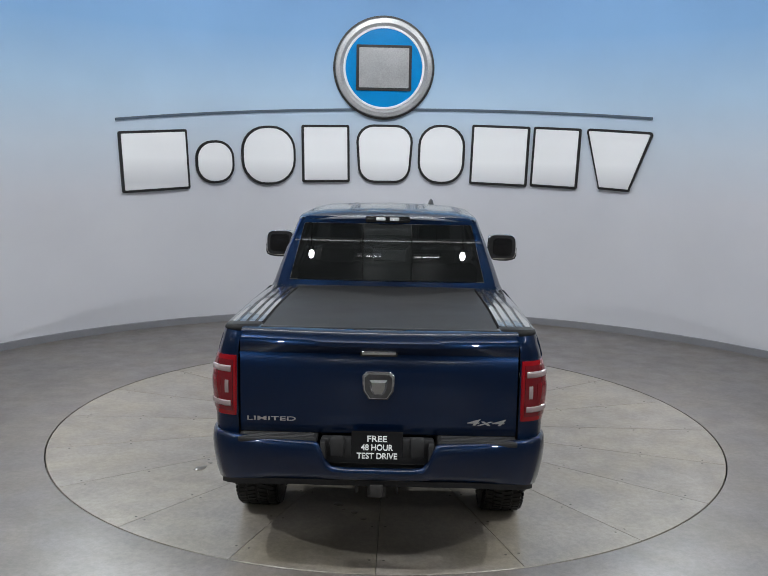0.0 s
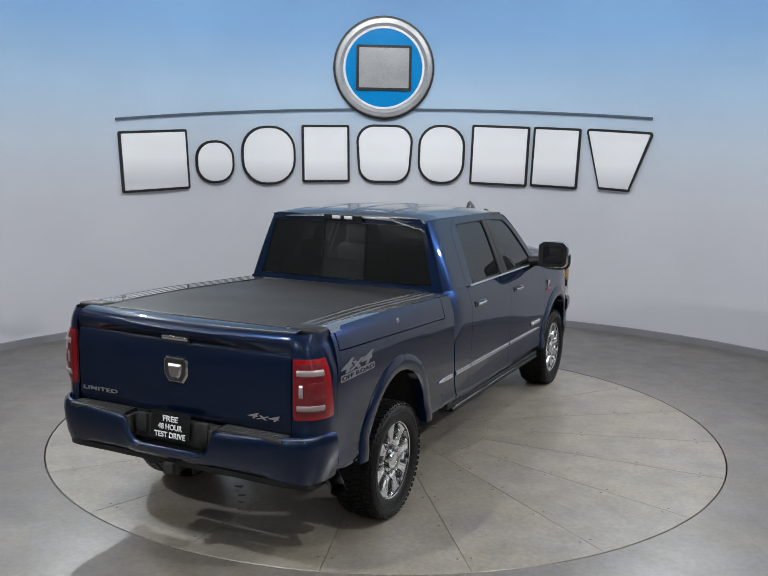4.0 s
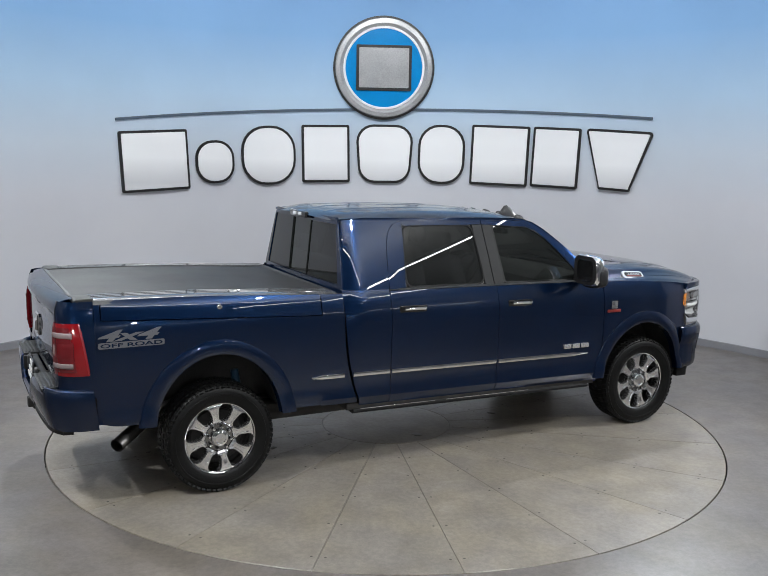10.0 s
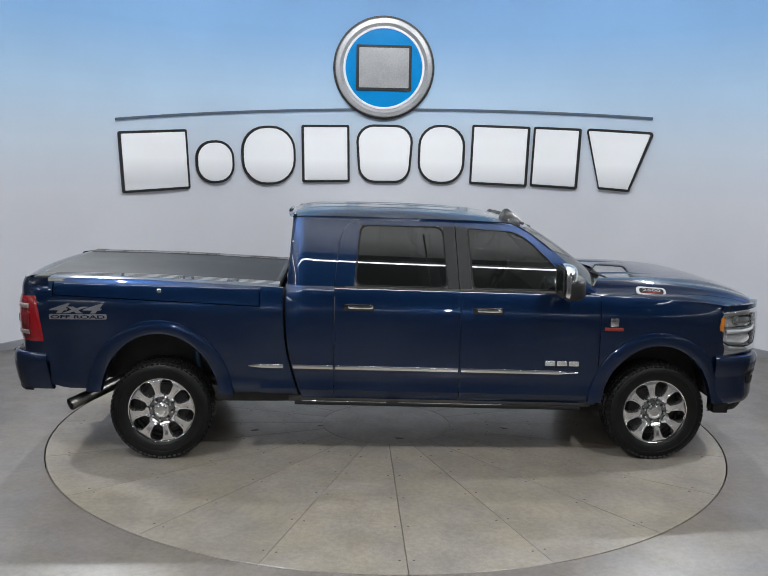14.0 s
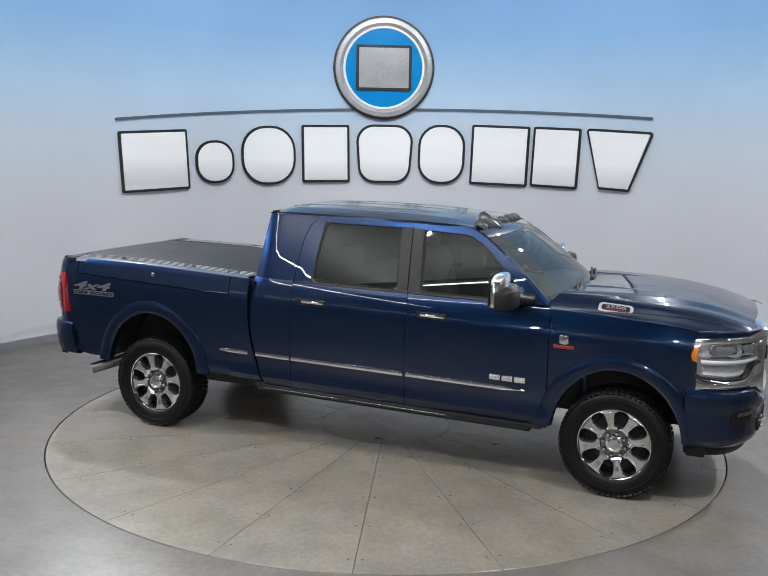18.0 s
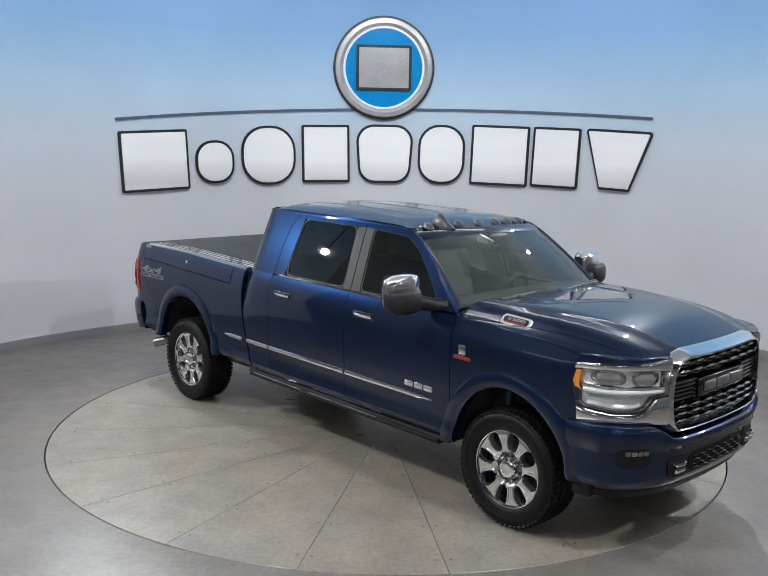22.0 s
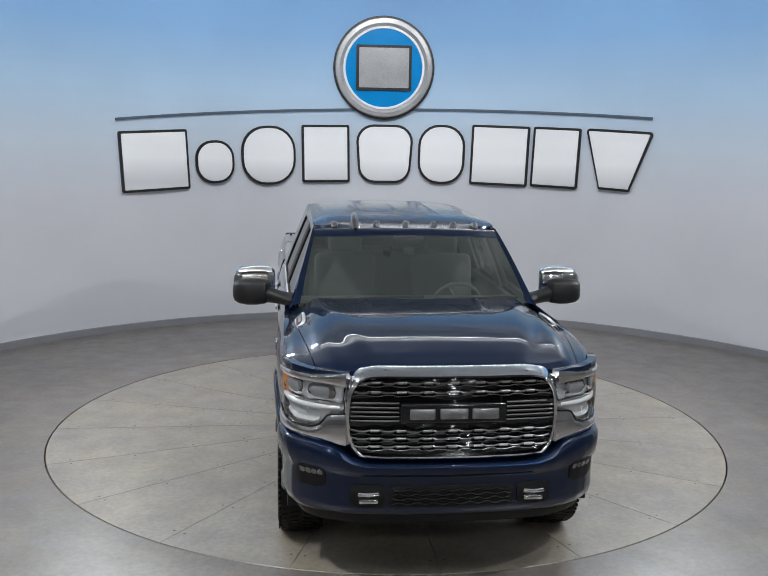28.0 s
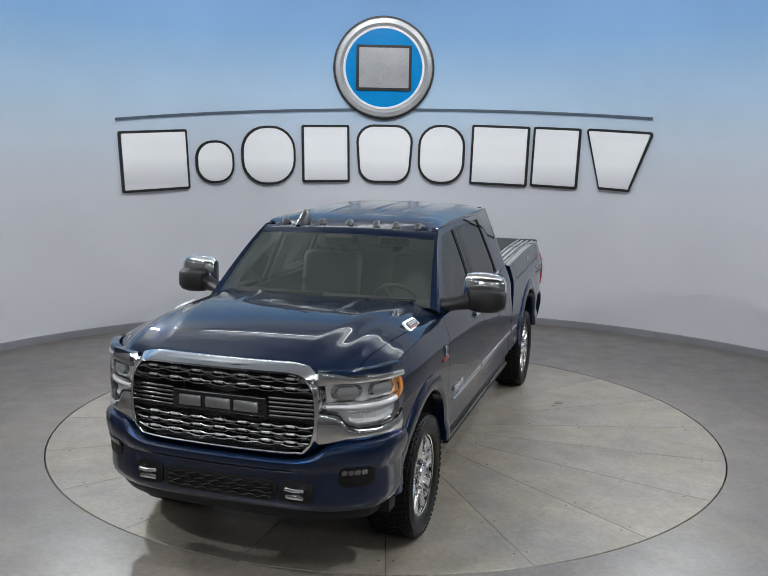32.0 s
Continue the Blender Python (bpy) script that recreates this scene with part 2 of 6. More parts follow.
def shared(name, me, parent, m):
    ob = new(name, me)
    ob.parent = parent
    ob.matrix_basis = m
    return ob


def box(bm, c, size, bevel=0.0, seg=2, turn=None):
    made = bmesh.ops.create_cube(bm, size=1.0)["verts"]
    bmesh.ops.scale(bm, vec=size, verts=made)
    if bevel:
        edges = list({e for v in made for e in v.link_edges})
        made = list({v for f in bmesh.ops.bevel(bm, geom=edges, offset=bevel, segments=seg, affect="EDGES", profile=0.5)["faces"] for v in f.verts} | {v for v in made if v.is_valid})
    m = Matrix.Translation(c) @ (turn or Matrix())
    bmesh.ops.transform(bm, matrix=m, verts=made)
    return bm


def grid(bm, rows, close_u=False, close_v=False, flip=False, cap=False):
    """Quads through rows of points; close_u joins the ends of each row, close_v the last row to the first."""
    vs = [[bm.verts.new(p) for p in r] for r in rows]
    nr, nc = len(vs), len(vs[0])
    for i in range(nr if close_v else nr - 1):
        for j in range(nc if close_u else nc - 1):
            a, b, c, d = vs[i][j], vs[i][(j + 1) % nc], vs[(i + 1) % nr][(j + 1) % nc], vs[(i + 1) % nr][j]
            try:
                bm.faces.new((a, d, c, b) if flip else (a, b, c, d))
            except ValueError:
                pass
    if cap:
        bm.faces.new(vs[0] if flip else vs[0][::-1])
        bm.faces.new(vs[-1][::-1] if flip else vs[-1])
    return vs


def lathe(bm, profile, n=48, axis="y", center=(0, 0, 0), close=False):
    """profile: (radius, along the axis)."""
    rows = []
    for r, h in profile:
        row = []
        for i in range(n):
            a = 2 * math.pi * i / n
            u, w = r * math.cos(a), r * math.sin(a)
            p = {"y": (u, h, w), "z": (u, w, h), "x": (h, u, w)}[axis]
            row.append(Vector(p) + Vector(center))
        rows.append(row)
    grid(bm, rows, close_u=True, close_v=close)
    return bm


def tube(bm, points, r, n=10, cap=True):
    pts = [Vector(p) for p in points]
    rows = []
    for i, p in enumerate(pts):
        d = (pts[min(i + 1, len(pts) - 1)] - pts[max(i - 1, 0)]).normalized()
        u = d.orthogonal().normalized() if abs(d.z) > 0.9 else d.cross(Vector((0, 0, 1))).normalized()
        w = d.cross(u)
        rows.append([p + (u * math.cos(2 * math.pi * k / n) + w * math.sin(2 * math.pi * k / n)) * r for k in range(n)])
    grid(bm, rows, close_u=True, cap=cap)
    return bm


def prism(bm, outline, depth, m=None, inset=0.0):
    """A flat outline (u, v) drawn out along its normal by depth, with a narrow chamfer; m places it."""
    m = m or Matrix()
    cu = sum(p[0] for p in outline) / len(outline)
    cv = sum(p[1] for p in outline) / len(outline)
    k = lambda p, s: (cu + (p[0] - cu) * s, cv + (p[1] - cv) * s)
    size = max(max(abs(p[0] - cu) for p in outline), 1e-6)
    s = 1 - inset / size
    rows = [[m @ Vector((*p, 0)) for p in outline], [m @ Vector((*p, depth - inset)) for p in outline], [m @ Vector((*k(p, s), depth)) for p in outline]]
    vs = grid(bm, rows, close_u=True)
    bm.faces.new(vs[2])
    bm.faces.new(vs[0][::-1])
    return bm


def rounded(w, h, r, n=5, taper=1.0):
    """A rounded rectangle about the origin; taper narrows its lower edge."""
    pts = []
    for cx, cy, a0 in ((w / 2 - r, h / 2 - r, 0), (-w / 2 + r, h / 2 - r, 90), (-w / 2 + r, -h / 2 + r, 180), (w / 2 - r, -h / 2 + r, 270)):
        for i in range(n + 1):
            a = radians(a0 + 90 * i / n)
            x, y = cx + r * math.cos(a), cy + r * math.sin(a)
            k = 1 if y > 0 else taper
            pts.append((x * k, y))
    return pts


def lerp(a, b, t):
    return a + (b - a) * t


def table(x, rows):
    """Piecewise smooth value of a table of (x, value)."""
    if x <= rows[0][0]:
        return rows[0][1]
    for (a, va), (b, vb) in zip(rows, rows[1:]):
        if x <= b:
            t = (x - a) / (b - a)
            return va + (vb - va) * t
    return rows[-1][1]


def soft_table(x, rows, w=0.06):
    return (table(x - w, rows) + 2 * table(x, rows) + table(x + w, rows) + table(x - w / 2, rows) + table(x + w / 2, rows)) / 6


# ---- studio ----
def arc_wall():
    bm = bmesh.new()
    n = 140
    ins, out = WALL_R, WALL_R + 0.15
    rows = []
    for i in range(n + 1):
        a = radians(lerp(4, 176, i / n))
        c, s = math.cos(a), math.sin(a)
        rows.append([(WALL_X + c * ins, WALL_Y + s * ins, 0.0)] + [(WALL_X + c * ins, WALL_Y + s * ins, CEILING * k / 6) for k in range(1, 7)]
                    + [(WALL_X + c * out, WALL_Y + s * out, CEILING), (WALL_X + c * out, WALL_Y + s * out, 0.0)])
    grid(bm, rows, close_u=True, cap=True)
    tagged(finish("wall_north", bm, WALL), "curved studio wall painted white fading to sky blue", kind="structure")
    bm = bmesh.new()
    rows = []
    for i in range(n + 1):
        a = radians(lerp(4, 176, i / n))
        c, s = math.cos(a), math.sin(a)
        rows.append([(WALL_X + c * (ins - d), WALL_Y + s * (ins - d), z) for d, z in ((0.0, 0.0), (0.014, 0.0), (0.014, 0.088), (0.008, 0.096), (0.0, 0.097))])
    grid(bm, rows, cap=False)
    tagged(finish("baseboard", bm, SKIRTING), "grey vinyl baseboard along the curved wall", kind="structure")


def outer_room():
    def slab(name, c, size, mat, label):
        bm = bmesh.new()
        box(bm, c, size)
        tagged(finish(name, bm, mat), label, kind="structure")
    slab("wall_south", (0, -13.1, CEILING / 2), (15.0, 0.2, CEILING), ROOM, "plain grey studio wall behind the camera")
    slab("wall_west", (-7.6, -3.3, CEILING / 2), (0.2, 19.4, CEILING), ROOM, "plain grey studio side wall")
    slab("wall_east", (7.6, -3.3, CEILING / 2), (0.2, 19.4, CEILING), ROOM, "plain grey studio side wall")
    # Unseen dark panels, added to darken what paint and windows mirror.
    slab("reflect_panel_south", (0, -12.99, REFLECT_PANEL_H / 2), (15.0, 0.02, REFLECT_PANEL_H), DARK_ROOM, "unseen dark panel behind the camera, added for reflections")
    slab("reflect_panel_west", (-7.49, -7.4, REFLECT_PANEL_H / 2), (0.02, 11.1, REFLECT_PANEL_H), DARK_ROOM, "unseen dark panel on the side wall, added for reflections")
    slab("reflect_panel_east", (7.49, -7.4, REFLECT_PANEL_H / 2), (0.02, 11.1, REFLECT_PANEL_H), DARK_ROOM, "unseen dark panel on the side wall, added for reflections")
    slab("wall_back", (0, 6.5, CEILING / 2), (15.0, 0.2, CEILING), CEIL, "plain grey wall behind the curved backdrop")
    slab("ceiling", (0, -0.2, CEILING + 0.1), (15.4, 13.6, 0.2), CEIL, "white painted studio ceiling")
    # Out of view; darkened so the side windows mirror black low down.
    slab("ceiling_south", (0, -10.1, CEILING + 0.1), (15.4, 6.2, 0.2), DARK_CEIL, "unseen ceiling over the camera, darkened for reflections")


TABLE_R = 2.985


def floor_sheet():
    bm = bmesh.new()
    n = 128
    rows = []
    for r in (TABLE_R + 0.012, 3.4, 4.2, 5.2, 6.4):
        rows.append([(r * math.cos(2 * math.pi * i / n), r * math.sin(2 * math.pi * i / n), 0.0) for i in range(n)])
    rows.append([tuple(max(-1, min(1, 1.42 * f)) * k + o for f, k, o in ((math.cos(2 * math.pi * i / n), 7.7, 0), (math.sin(2 * math.pi * i / n), 9.9, -3.3))) + (0.0,) for i in range(n)])
    rows.insert(0, [(p[0], p[1], -0.12) for p in rows[0]])
    grid(bm, rows, close_u=True, flip=True)
    tagged(finish("floor", bm, FLOOR, sharp=20), "polished grey concrete studio floor", kind="structure")
    bm = bmesh.new()
    lathe(bm, [(0.0, -0.13), (TABLE_R + 0.05, -0.13), (TABLE_R + 0.05, -0.10)], 96, "z")
    tagged(finish("pit", bm, GAP), "dark pit under the turning platform", kind="structure")


def turntable():
    base = new("turntable")
    tagged(base, "round turning platform with twenty wedge-shaped concrete plates", "turntable")
    g = 0.0018
    r0, r1, k = 0.595, TABLE_R, 12
    bm = bmesh.new()
    half = radians(9)
    outer = [(r1 * math.cos(lerp(-half + g / r1, half - g / r1, i / k)), r1 * math.sin(lerp(-half + g / r1, half - g / r1, i / k))) for i in range(k + 1)]
    inner = [(r0 * math.cos(lerp(-half + g / r0, half - g / r0, i / k)), r0 * math.sin(lerp(-half + g / r0, half - g / r0, i / k))) for i in range(k + 1)]
    rows = [[(x, y, z) for x, y in ring] for ring, z in ((inner, -0.06), (inner, -0.003), ([(p[0] * 1.004, p[1]) for p in inner], 0.0), ([(p[0] * 0.999, p[1] * 0.998) for p in outer], 0.0), (outer, -0.003), (outer, -0.06))]
    vs = grid(bm, rows)
    for j in (0, k):
        bm.faces.new([r[j] for r in vs] if j == 0 else [r[j] for r in vs][::-1])
    me = bpy.data.meshes.new("plate")
    bm.to_mesh(me)
    bm.free()
    me.materials.append(PLATFORM)
    bm = bmesh.new()
    lathe(bm, [(0.0, 0.0012), (0.006, 0.001), (0.009, 0.0)], 10, "z")
    bolt = bpy.data.meshes.new("bolt")
    bm.to_mesh(bolt)
    bm.free()
    bolt.materials.append(BOLT)
    for i in range(20):
        plate = shared("plate", me, base, pose(0, 0, 0, 0, 0, 18 * i + 9))
        for r in (0.95, 1.35, 1.8, 2.3, 2.8):
            for sgn in (-1, 1):
                a = sgn * (half - 0.045 / r)
                shared("bolt", bolt, plate, pose(r * math.cos(a), r * math.sin(a), 0.0006))
    bm = bmesh.new()
    lathe(bm, [(0.0, 0.0), (0.3, 0.0), (0.57, 0.0), (0.5895, 0.0), (0.5915, -0.0015), (0.592, -0.004), (0.592, -0.05)], 64, "z")
    part("centre_plate", bm, PLATFORM, base)
    bm = bmesh.new()
    lathe(bm, [(0.3, -0.055), (TABLE_R, -0.055), (TABLE_R, -0.1)], 96, "z")
    part("underplate", bm, GAP, base)
    rnd = random.Random(11)
    # x, y on the platform, radius, stretch
    for x, y, r, k in ((-1.28, 1.45, 0.045, 1.5), (-1.16, 1.40, 0.02, 1.2), (0.10, -0.42, 0.045, 1.3), (-0.61, -0.08, 0.03, 1.0), (-1.93, 0.30, 0.035, 1.3), (-2.07, 0.18, 0.028, 1.2), (-2.18, 0.11, 0.024, 1.0), (-2.02, 0.26, 0.015, 1.0), (-1.20, -0.22, 0.03, 1.6), (1.09, -0.14, 0.035, 1.2)):
        bm = bmesh.new()
        turn, lobes = rnd.random() * 6.28, [rnd.uniform(0.65, 1.2) for _ in range(18)]
        ring = [(r * (lobes[i] + lobes[i - 1]) / 2 * k * math.cos(2 * math.pi * i / 18), r * (lobes[i] + lobes[i - 1]) / 2 * math.sin(2 * math.pi * i / 18)) for i in range(18)]
        prism(bm, ring, 0.0016, pose(x, y, 0, 0, 0, math.degrees(turn)), 0.001)
        part("stain", bm, DAMP, base, "dark damp stain on the concrete", 60)
    return base


def wall_pose(angle, z, off):
    """On the inside of the curved wall, facing its axis: u to the right as seen from inside, v up, w towards the room."""
    a = radians(angle)
    c, s = math.cos(a), math.sin(a)
    m = Matrix(((s, 0, -c, 0), (-c, 0, -s, 0), (0, 1, 0, 0), (0, 0, 0, 1)))
    return Matrix.Translation((WALL_X + c * (WALL_R - off), WALL_Y + s * (WALL_R - off), z)) @ m


def wall_sign():
    """Round badge, a long curved line and nine plain blocks."""
    sign = tagged(new("wall_sign"), "wall sign of white dark-edged blocks under a round blue badge", "sign")
    # angle round the wall, width, bottom, top, kind of block, lean
    blocks = ((125.54, 0.966, 1.90, 2.72, "block", 3), (117.04, 0.556, 2.0, 2.60, "round", 2), (109.31, 0.79, 1.98, 2.82, "round", 1.5), (101.0, 0.70, 2.02, 2.85, "block", 1),
              (92.41, 0.83, 2.02, 2.87, "shield", 0), (84.08, 0.686, 2.02, 2.88, "round", -1), (75.63, 0.84, 2.02, 2.88, "block", -1.5), (67.59, 0.68, 2.01, 2.86, "block", -2), (58.97, 0.92, 2.0, 2.83, "wedge", -3))
    for ang, w, z0, z1, shape, lean in blocks:
        h = z1 - z0
        size = {"block": (0.03, 1.0), "round": (min(w, h) * 0.44, 1.0), "shield": (w * 0.3, 0.94), "wedge": (0.05, 0.5)}[shape]
        bm = bmesh.new()
        m = wall_pose(ang, (z0 + z1) / 2, 0.025) @ pose(0, 0, 0, 0, 0, lean)
        prism(bm, rounded(w, h, size[0], 6, size[1]), 0.03, m, 0.004)
        block = part("block", bm, SIGN_EDGE, sign, sharp=8)
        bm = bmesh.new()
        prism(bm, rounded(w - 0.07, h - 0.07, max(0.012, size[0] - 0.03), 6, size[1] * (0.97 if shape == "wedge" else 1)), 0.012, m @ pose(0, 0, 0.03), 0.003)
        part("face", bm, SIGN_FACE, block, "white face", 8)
    bm = bmesh.new()
    rows = []
    for i in range(61):
        t = i / 60
        a = radians(lerp(130.75, 54.47, t))
        z = lerp(2.85, 2.985, t) + 0.17 * (1 - (2 * t - 1) ** 2)
        c, s = math.cos(a), math.sin(a)
        rows.append([(WALL_X + c * (WALL_R - d), WALL_Y + s * (WALL_R - d), z + q) for d, q in ((0.0, -0.018), (0.02, -0.018), (0.02, 0.018), (0.0, 0.018))])
    grid(bm, rows, close_u=True, cap=True)
    part("line", bm, SIGN_LINE, sign, "dark slate line")
    m = wall_pose(92.7, 3.675, 0.03)
    R = 0.735

    def disc(name, profile, mat, label, depth):
        b = bmesh.new()
        lathe(b, profile, 72, "z")
        bmesh.ops.transform(b, matrix=m @ pose(0, 0, depth), verts=b.verts)
        return part(name, b, mat, sign, label)
    disc("rim", [(R, -0.03), (R, 0.03), (R - 0.03, 0.034), (0.0, 0.034)], SIGN_EDGE, "black rim", 0)
    disc("ring", [(R - 0.03, 0.034), (R - 0.04, 0.06), (R - 0.10, 0.065), (R - 0.14, 0.04), (R - 0.15, 0.035)], SIGN_SILVER, "silver ring", 0)
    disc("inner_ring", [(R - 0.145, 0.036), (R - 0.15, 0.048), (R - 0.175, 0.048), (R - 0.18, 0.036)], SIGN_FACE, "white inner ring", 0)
    disc("disc", [(R - 0.18, 0.037), (0.3, 0.046), (0.0, 0.048)], SIGN_BLUE, "bright blue disc", 0)
    bm = bmesh.new()
    prism(bm, rounded(0.80, 0.645, 0.02, 3), 0.02, m @ pose(0, 0, 0.045), 0.003)
    emblem = part("emblem", bm, SIGN_EDGE, sign, sharp=8)
    bm = bmesh.new()
    prism(bm, rounded(0.72, 0.565, 0.012, 3), 0.012, m @ pose(0, 0, 0.065), 0.003)
    part("face", bm, SIGN_SILVER, emblem, "silver face", 8)


def lamp_housings():
    """The studio lamps, the added wall washers too: round spots on brackets."""
    for eye, target, watts, color, cone in SPOTS:
        m = look(eye, target)
        lamp = tagged(new("studio_spotlight"), "unseen black round studio spotlight hung from the ceiling", "lamp", "studio spotlights")
        bm = bmesh.new()
        lathe(bm, [(0.0, 0.22), (0.07, 0.21), (0.10, 0.12), (0.105, -0.02), (0.1, -0.02), (0.095, 0.05), (0.07, 0.10)], 32, "z")
        bmesh.ops.transform(bm, matrix=m @ pose(0, 0, 0.02), verts=bm.verts)
        part("housing", bm, BLACK, lamp)
        bm = bmesh.new()
        tube(bm, [m @ Vector((0, 0, 0.2)), Vector((m.translation.x, m.translation.y, CEILING))], 0.015, 8)
        part("bracket", bm, BLACK, lamp)


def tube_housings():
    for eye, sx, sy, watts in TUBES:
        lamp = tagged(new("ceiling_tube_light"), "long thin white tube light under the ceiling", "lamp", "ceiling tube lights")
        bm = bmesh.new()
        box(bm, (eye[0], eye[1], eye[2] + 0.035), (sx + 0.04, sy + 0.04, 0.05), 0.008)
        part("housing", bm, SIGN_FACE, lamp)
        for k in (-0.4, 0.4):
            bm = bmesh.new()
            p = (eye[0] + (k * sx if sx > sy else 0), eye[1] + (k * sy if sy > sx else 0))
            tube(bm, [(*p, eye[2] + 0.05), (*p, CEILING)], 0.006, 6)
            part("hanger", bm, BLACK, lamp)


arc_wall()
outer_room()
floor_sheet()
platform = turntable()
wall_sign()
lamp_housings()
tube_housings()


# ---- pickup truck: x forward, y to its left, z up; the origin is the platform's axis ----
truck = tagged(new("pickup_truck"), "dark blue crew-cab pickup truck with chrome trim and covered bed", "truck")
RAKE = 0.018
REAR_AXLE, FRONT_AXLE = -1.88, 2.197


def raked(bm):
    for v in bm.verts:
        v.co.z -= RAKE * v.co.x
    return bm


SIDE = [(0.44, 0.915), (0.51, 0.950), (0.555, 0.980), (0.585, 0.996), (0.61, 0.994), (0.64, 0.984), (0.68, 0.982), (0.72, 0.987), (0.9, 0.999), (1.1, 1.003), (1.22, 1.001), (1.27, 0.996), (1.31, 0.984), (1.37, 0.967), (1.41, 0.951), (1.44, 0.933), (1.48, 0.90)]


def y_low(x, z):
    """Half width of the lower body."""
    y = soft_table(z, SIDE, 0.02)
    if x > 2.2:
        y -= 0.085 * ((x - 2.2) / 0.7) ** 2
    if x < -2.5:
        y -= 0.022 * ((-2.5 - x) / 0.4) ** 2
    return y


def y_top(x, z):
    """Half width of the glasshouse."""
    t = (z - 1.43) / 0.54
    return 0.938 - 0.215 * t - 0.018 * (t * t - t) - max(0.0, x + 0.4) * 0.011 - 0.05 * (max(0.0, -0.72 - x) / 0.14) ** 2


def shell(bm, low, high, nv, yf, s, depth=0.03):
    """A body panel between two lines of (x, z), bent to the body's side, with its edges turned in."""
    rows = []
    for i in range(nv + 1):
        t = i / nv
        rows.append([(lerp(a[0], b[0], t), s * yf(lerp(a[0], b[0], t), lerp(a[1], b[1], t)), lerp(a[1], b[1], t)) for a, b in zip(low, high)])
    vs = grid(bm, rows, flip=s > 0)
    rim = vs[0] + [r[-1] for r in vs[1:]] + vs[-1][::-1][1:] + [r[0] for r in vs[1:-1]][::-1]
    if depth:
        ins = [bm.verts.new(v.co + Vector((0, -s * depth, 0))) for v in rim]
        for i in range(len(rim)):
            j = (i + 1) % len(rim)
            q = (rim[i], ins[i], ins[j], rim[j])
            bm.faces.new(q if s > 0 else q[::-1])
    return vs


def arch_z(x, c, a=0.475, b=0.56, z0=0.47, base=0.54):
    u = (x - c) / a
    return max(base, z0 + b * math.sqrt(max(0.0, 1 - u * u))) if abs(u) < 1 else base


def columns(x0, x1, c=None, a=0.475, step=0.06):
    xs = [lerp(x0, x1, i / max(2, round((x1 - x0) / step))) for i in range(max(2, round((x1 - x0) / step)) + 1)]
    if c is not None:
        xs = [x for x in xs if abs(x - c) > a + 0.01]
        xs += [c + a * math.cos(math.pi * i / 28) for i in range(29)] + [c - a - 1e-3, c + a + 1e-3]
        xs = sorted(x for x in xs if x0 <= x <= x1)
    return xs


def rail_z(x):
    return soft_table(x, [(-2.9, 1.434), (-2.6, 1.441), (-2.0, 1.442), (-1.06, 1.414), (-0.92, 1.41)], 0.1)


def lid_z(x):
    return lerp(1.257, 1.303, (-1.085 - x) / 1.61)


def gap_x(z):
    """Middle of the gap between cab and bed."""
    return soft_table(z, [(0.5, -0.745), (0.64, -0.795), (0.88, -0.858), (1.05, -0.878), (1.22, -0.884), (1.43, -0.887)], 0.06)


MID_RED = material("mid_red_lamp_lens", (0.15, 0.008, 0.012), 0.12, 0.0, 1.0)


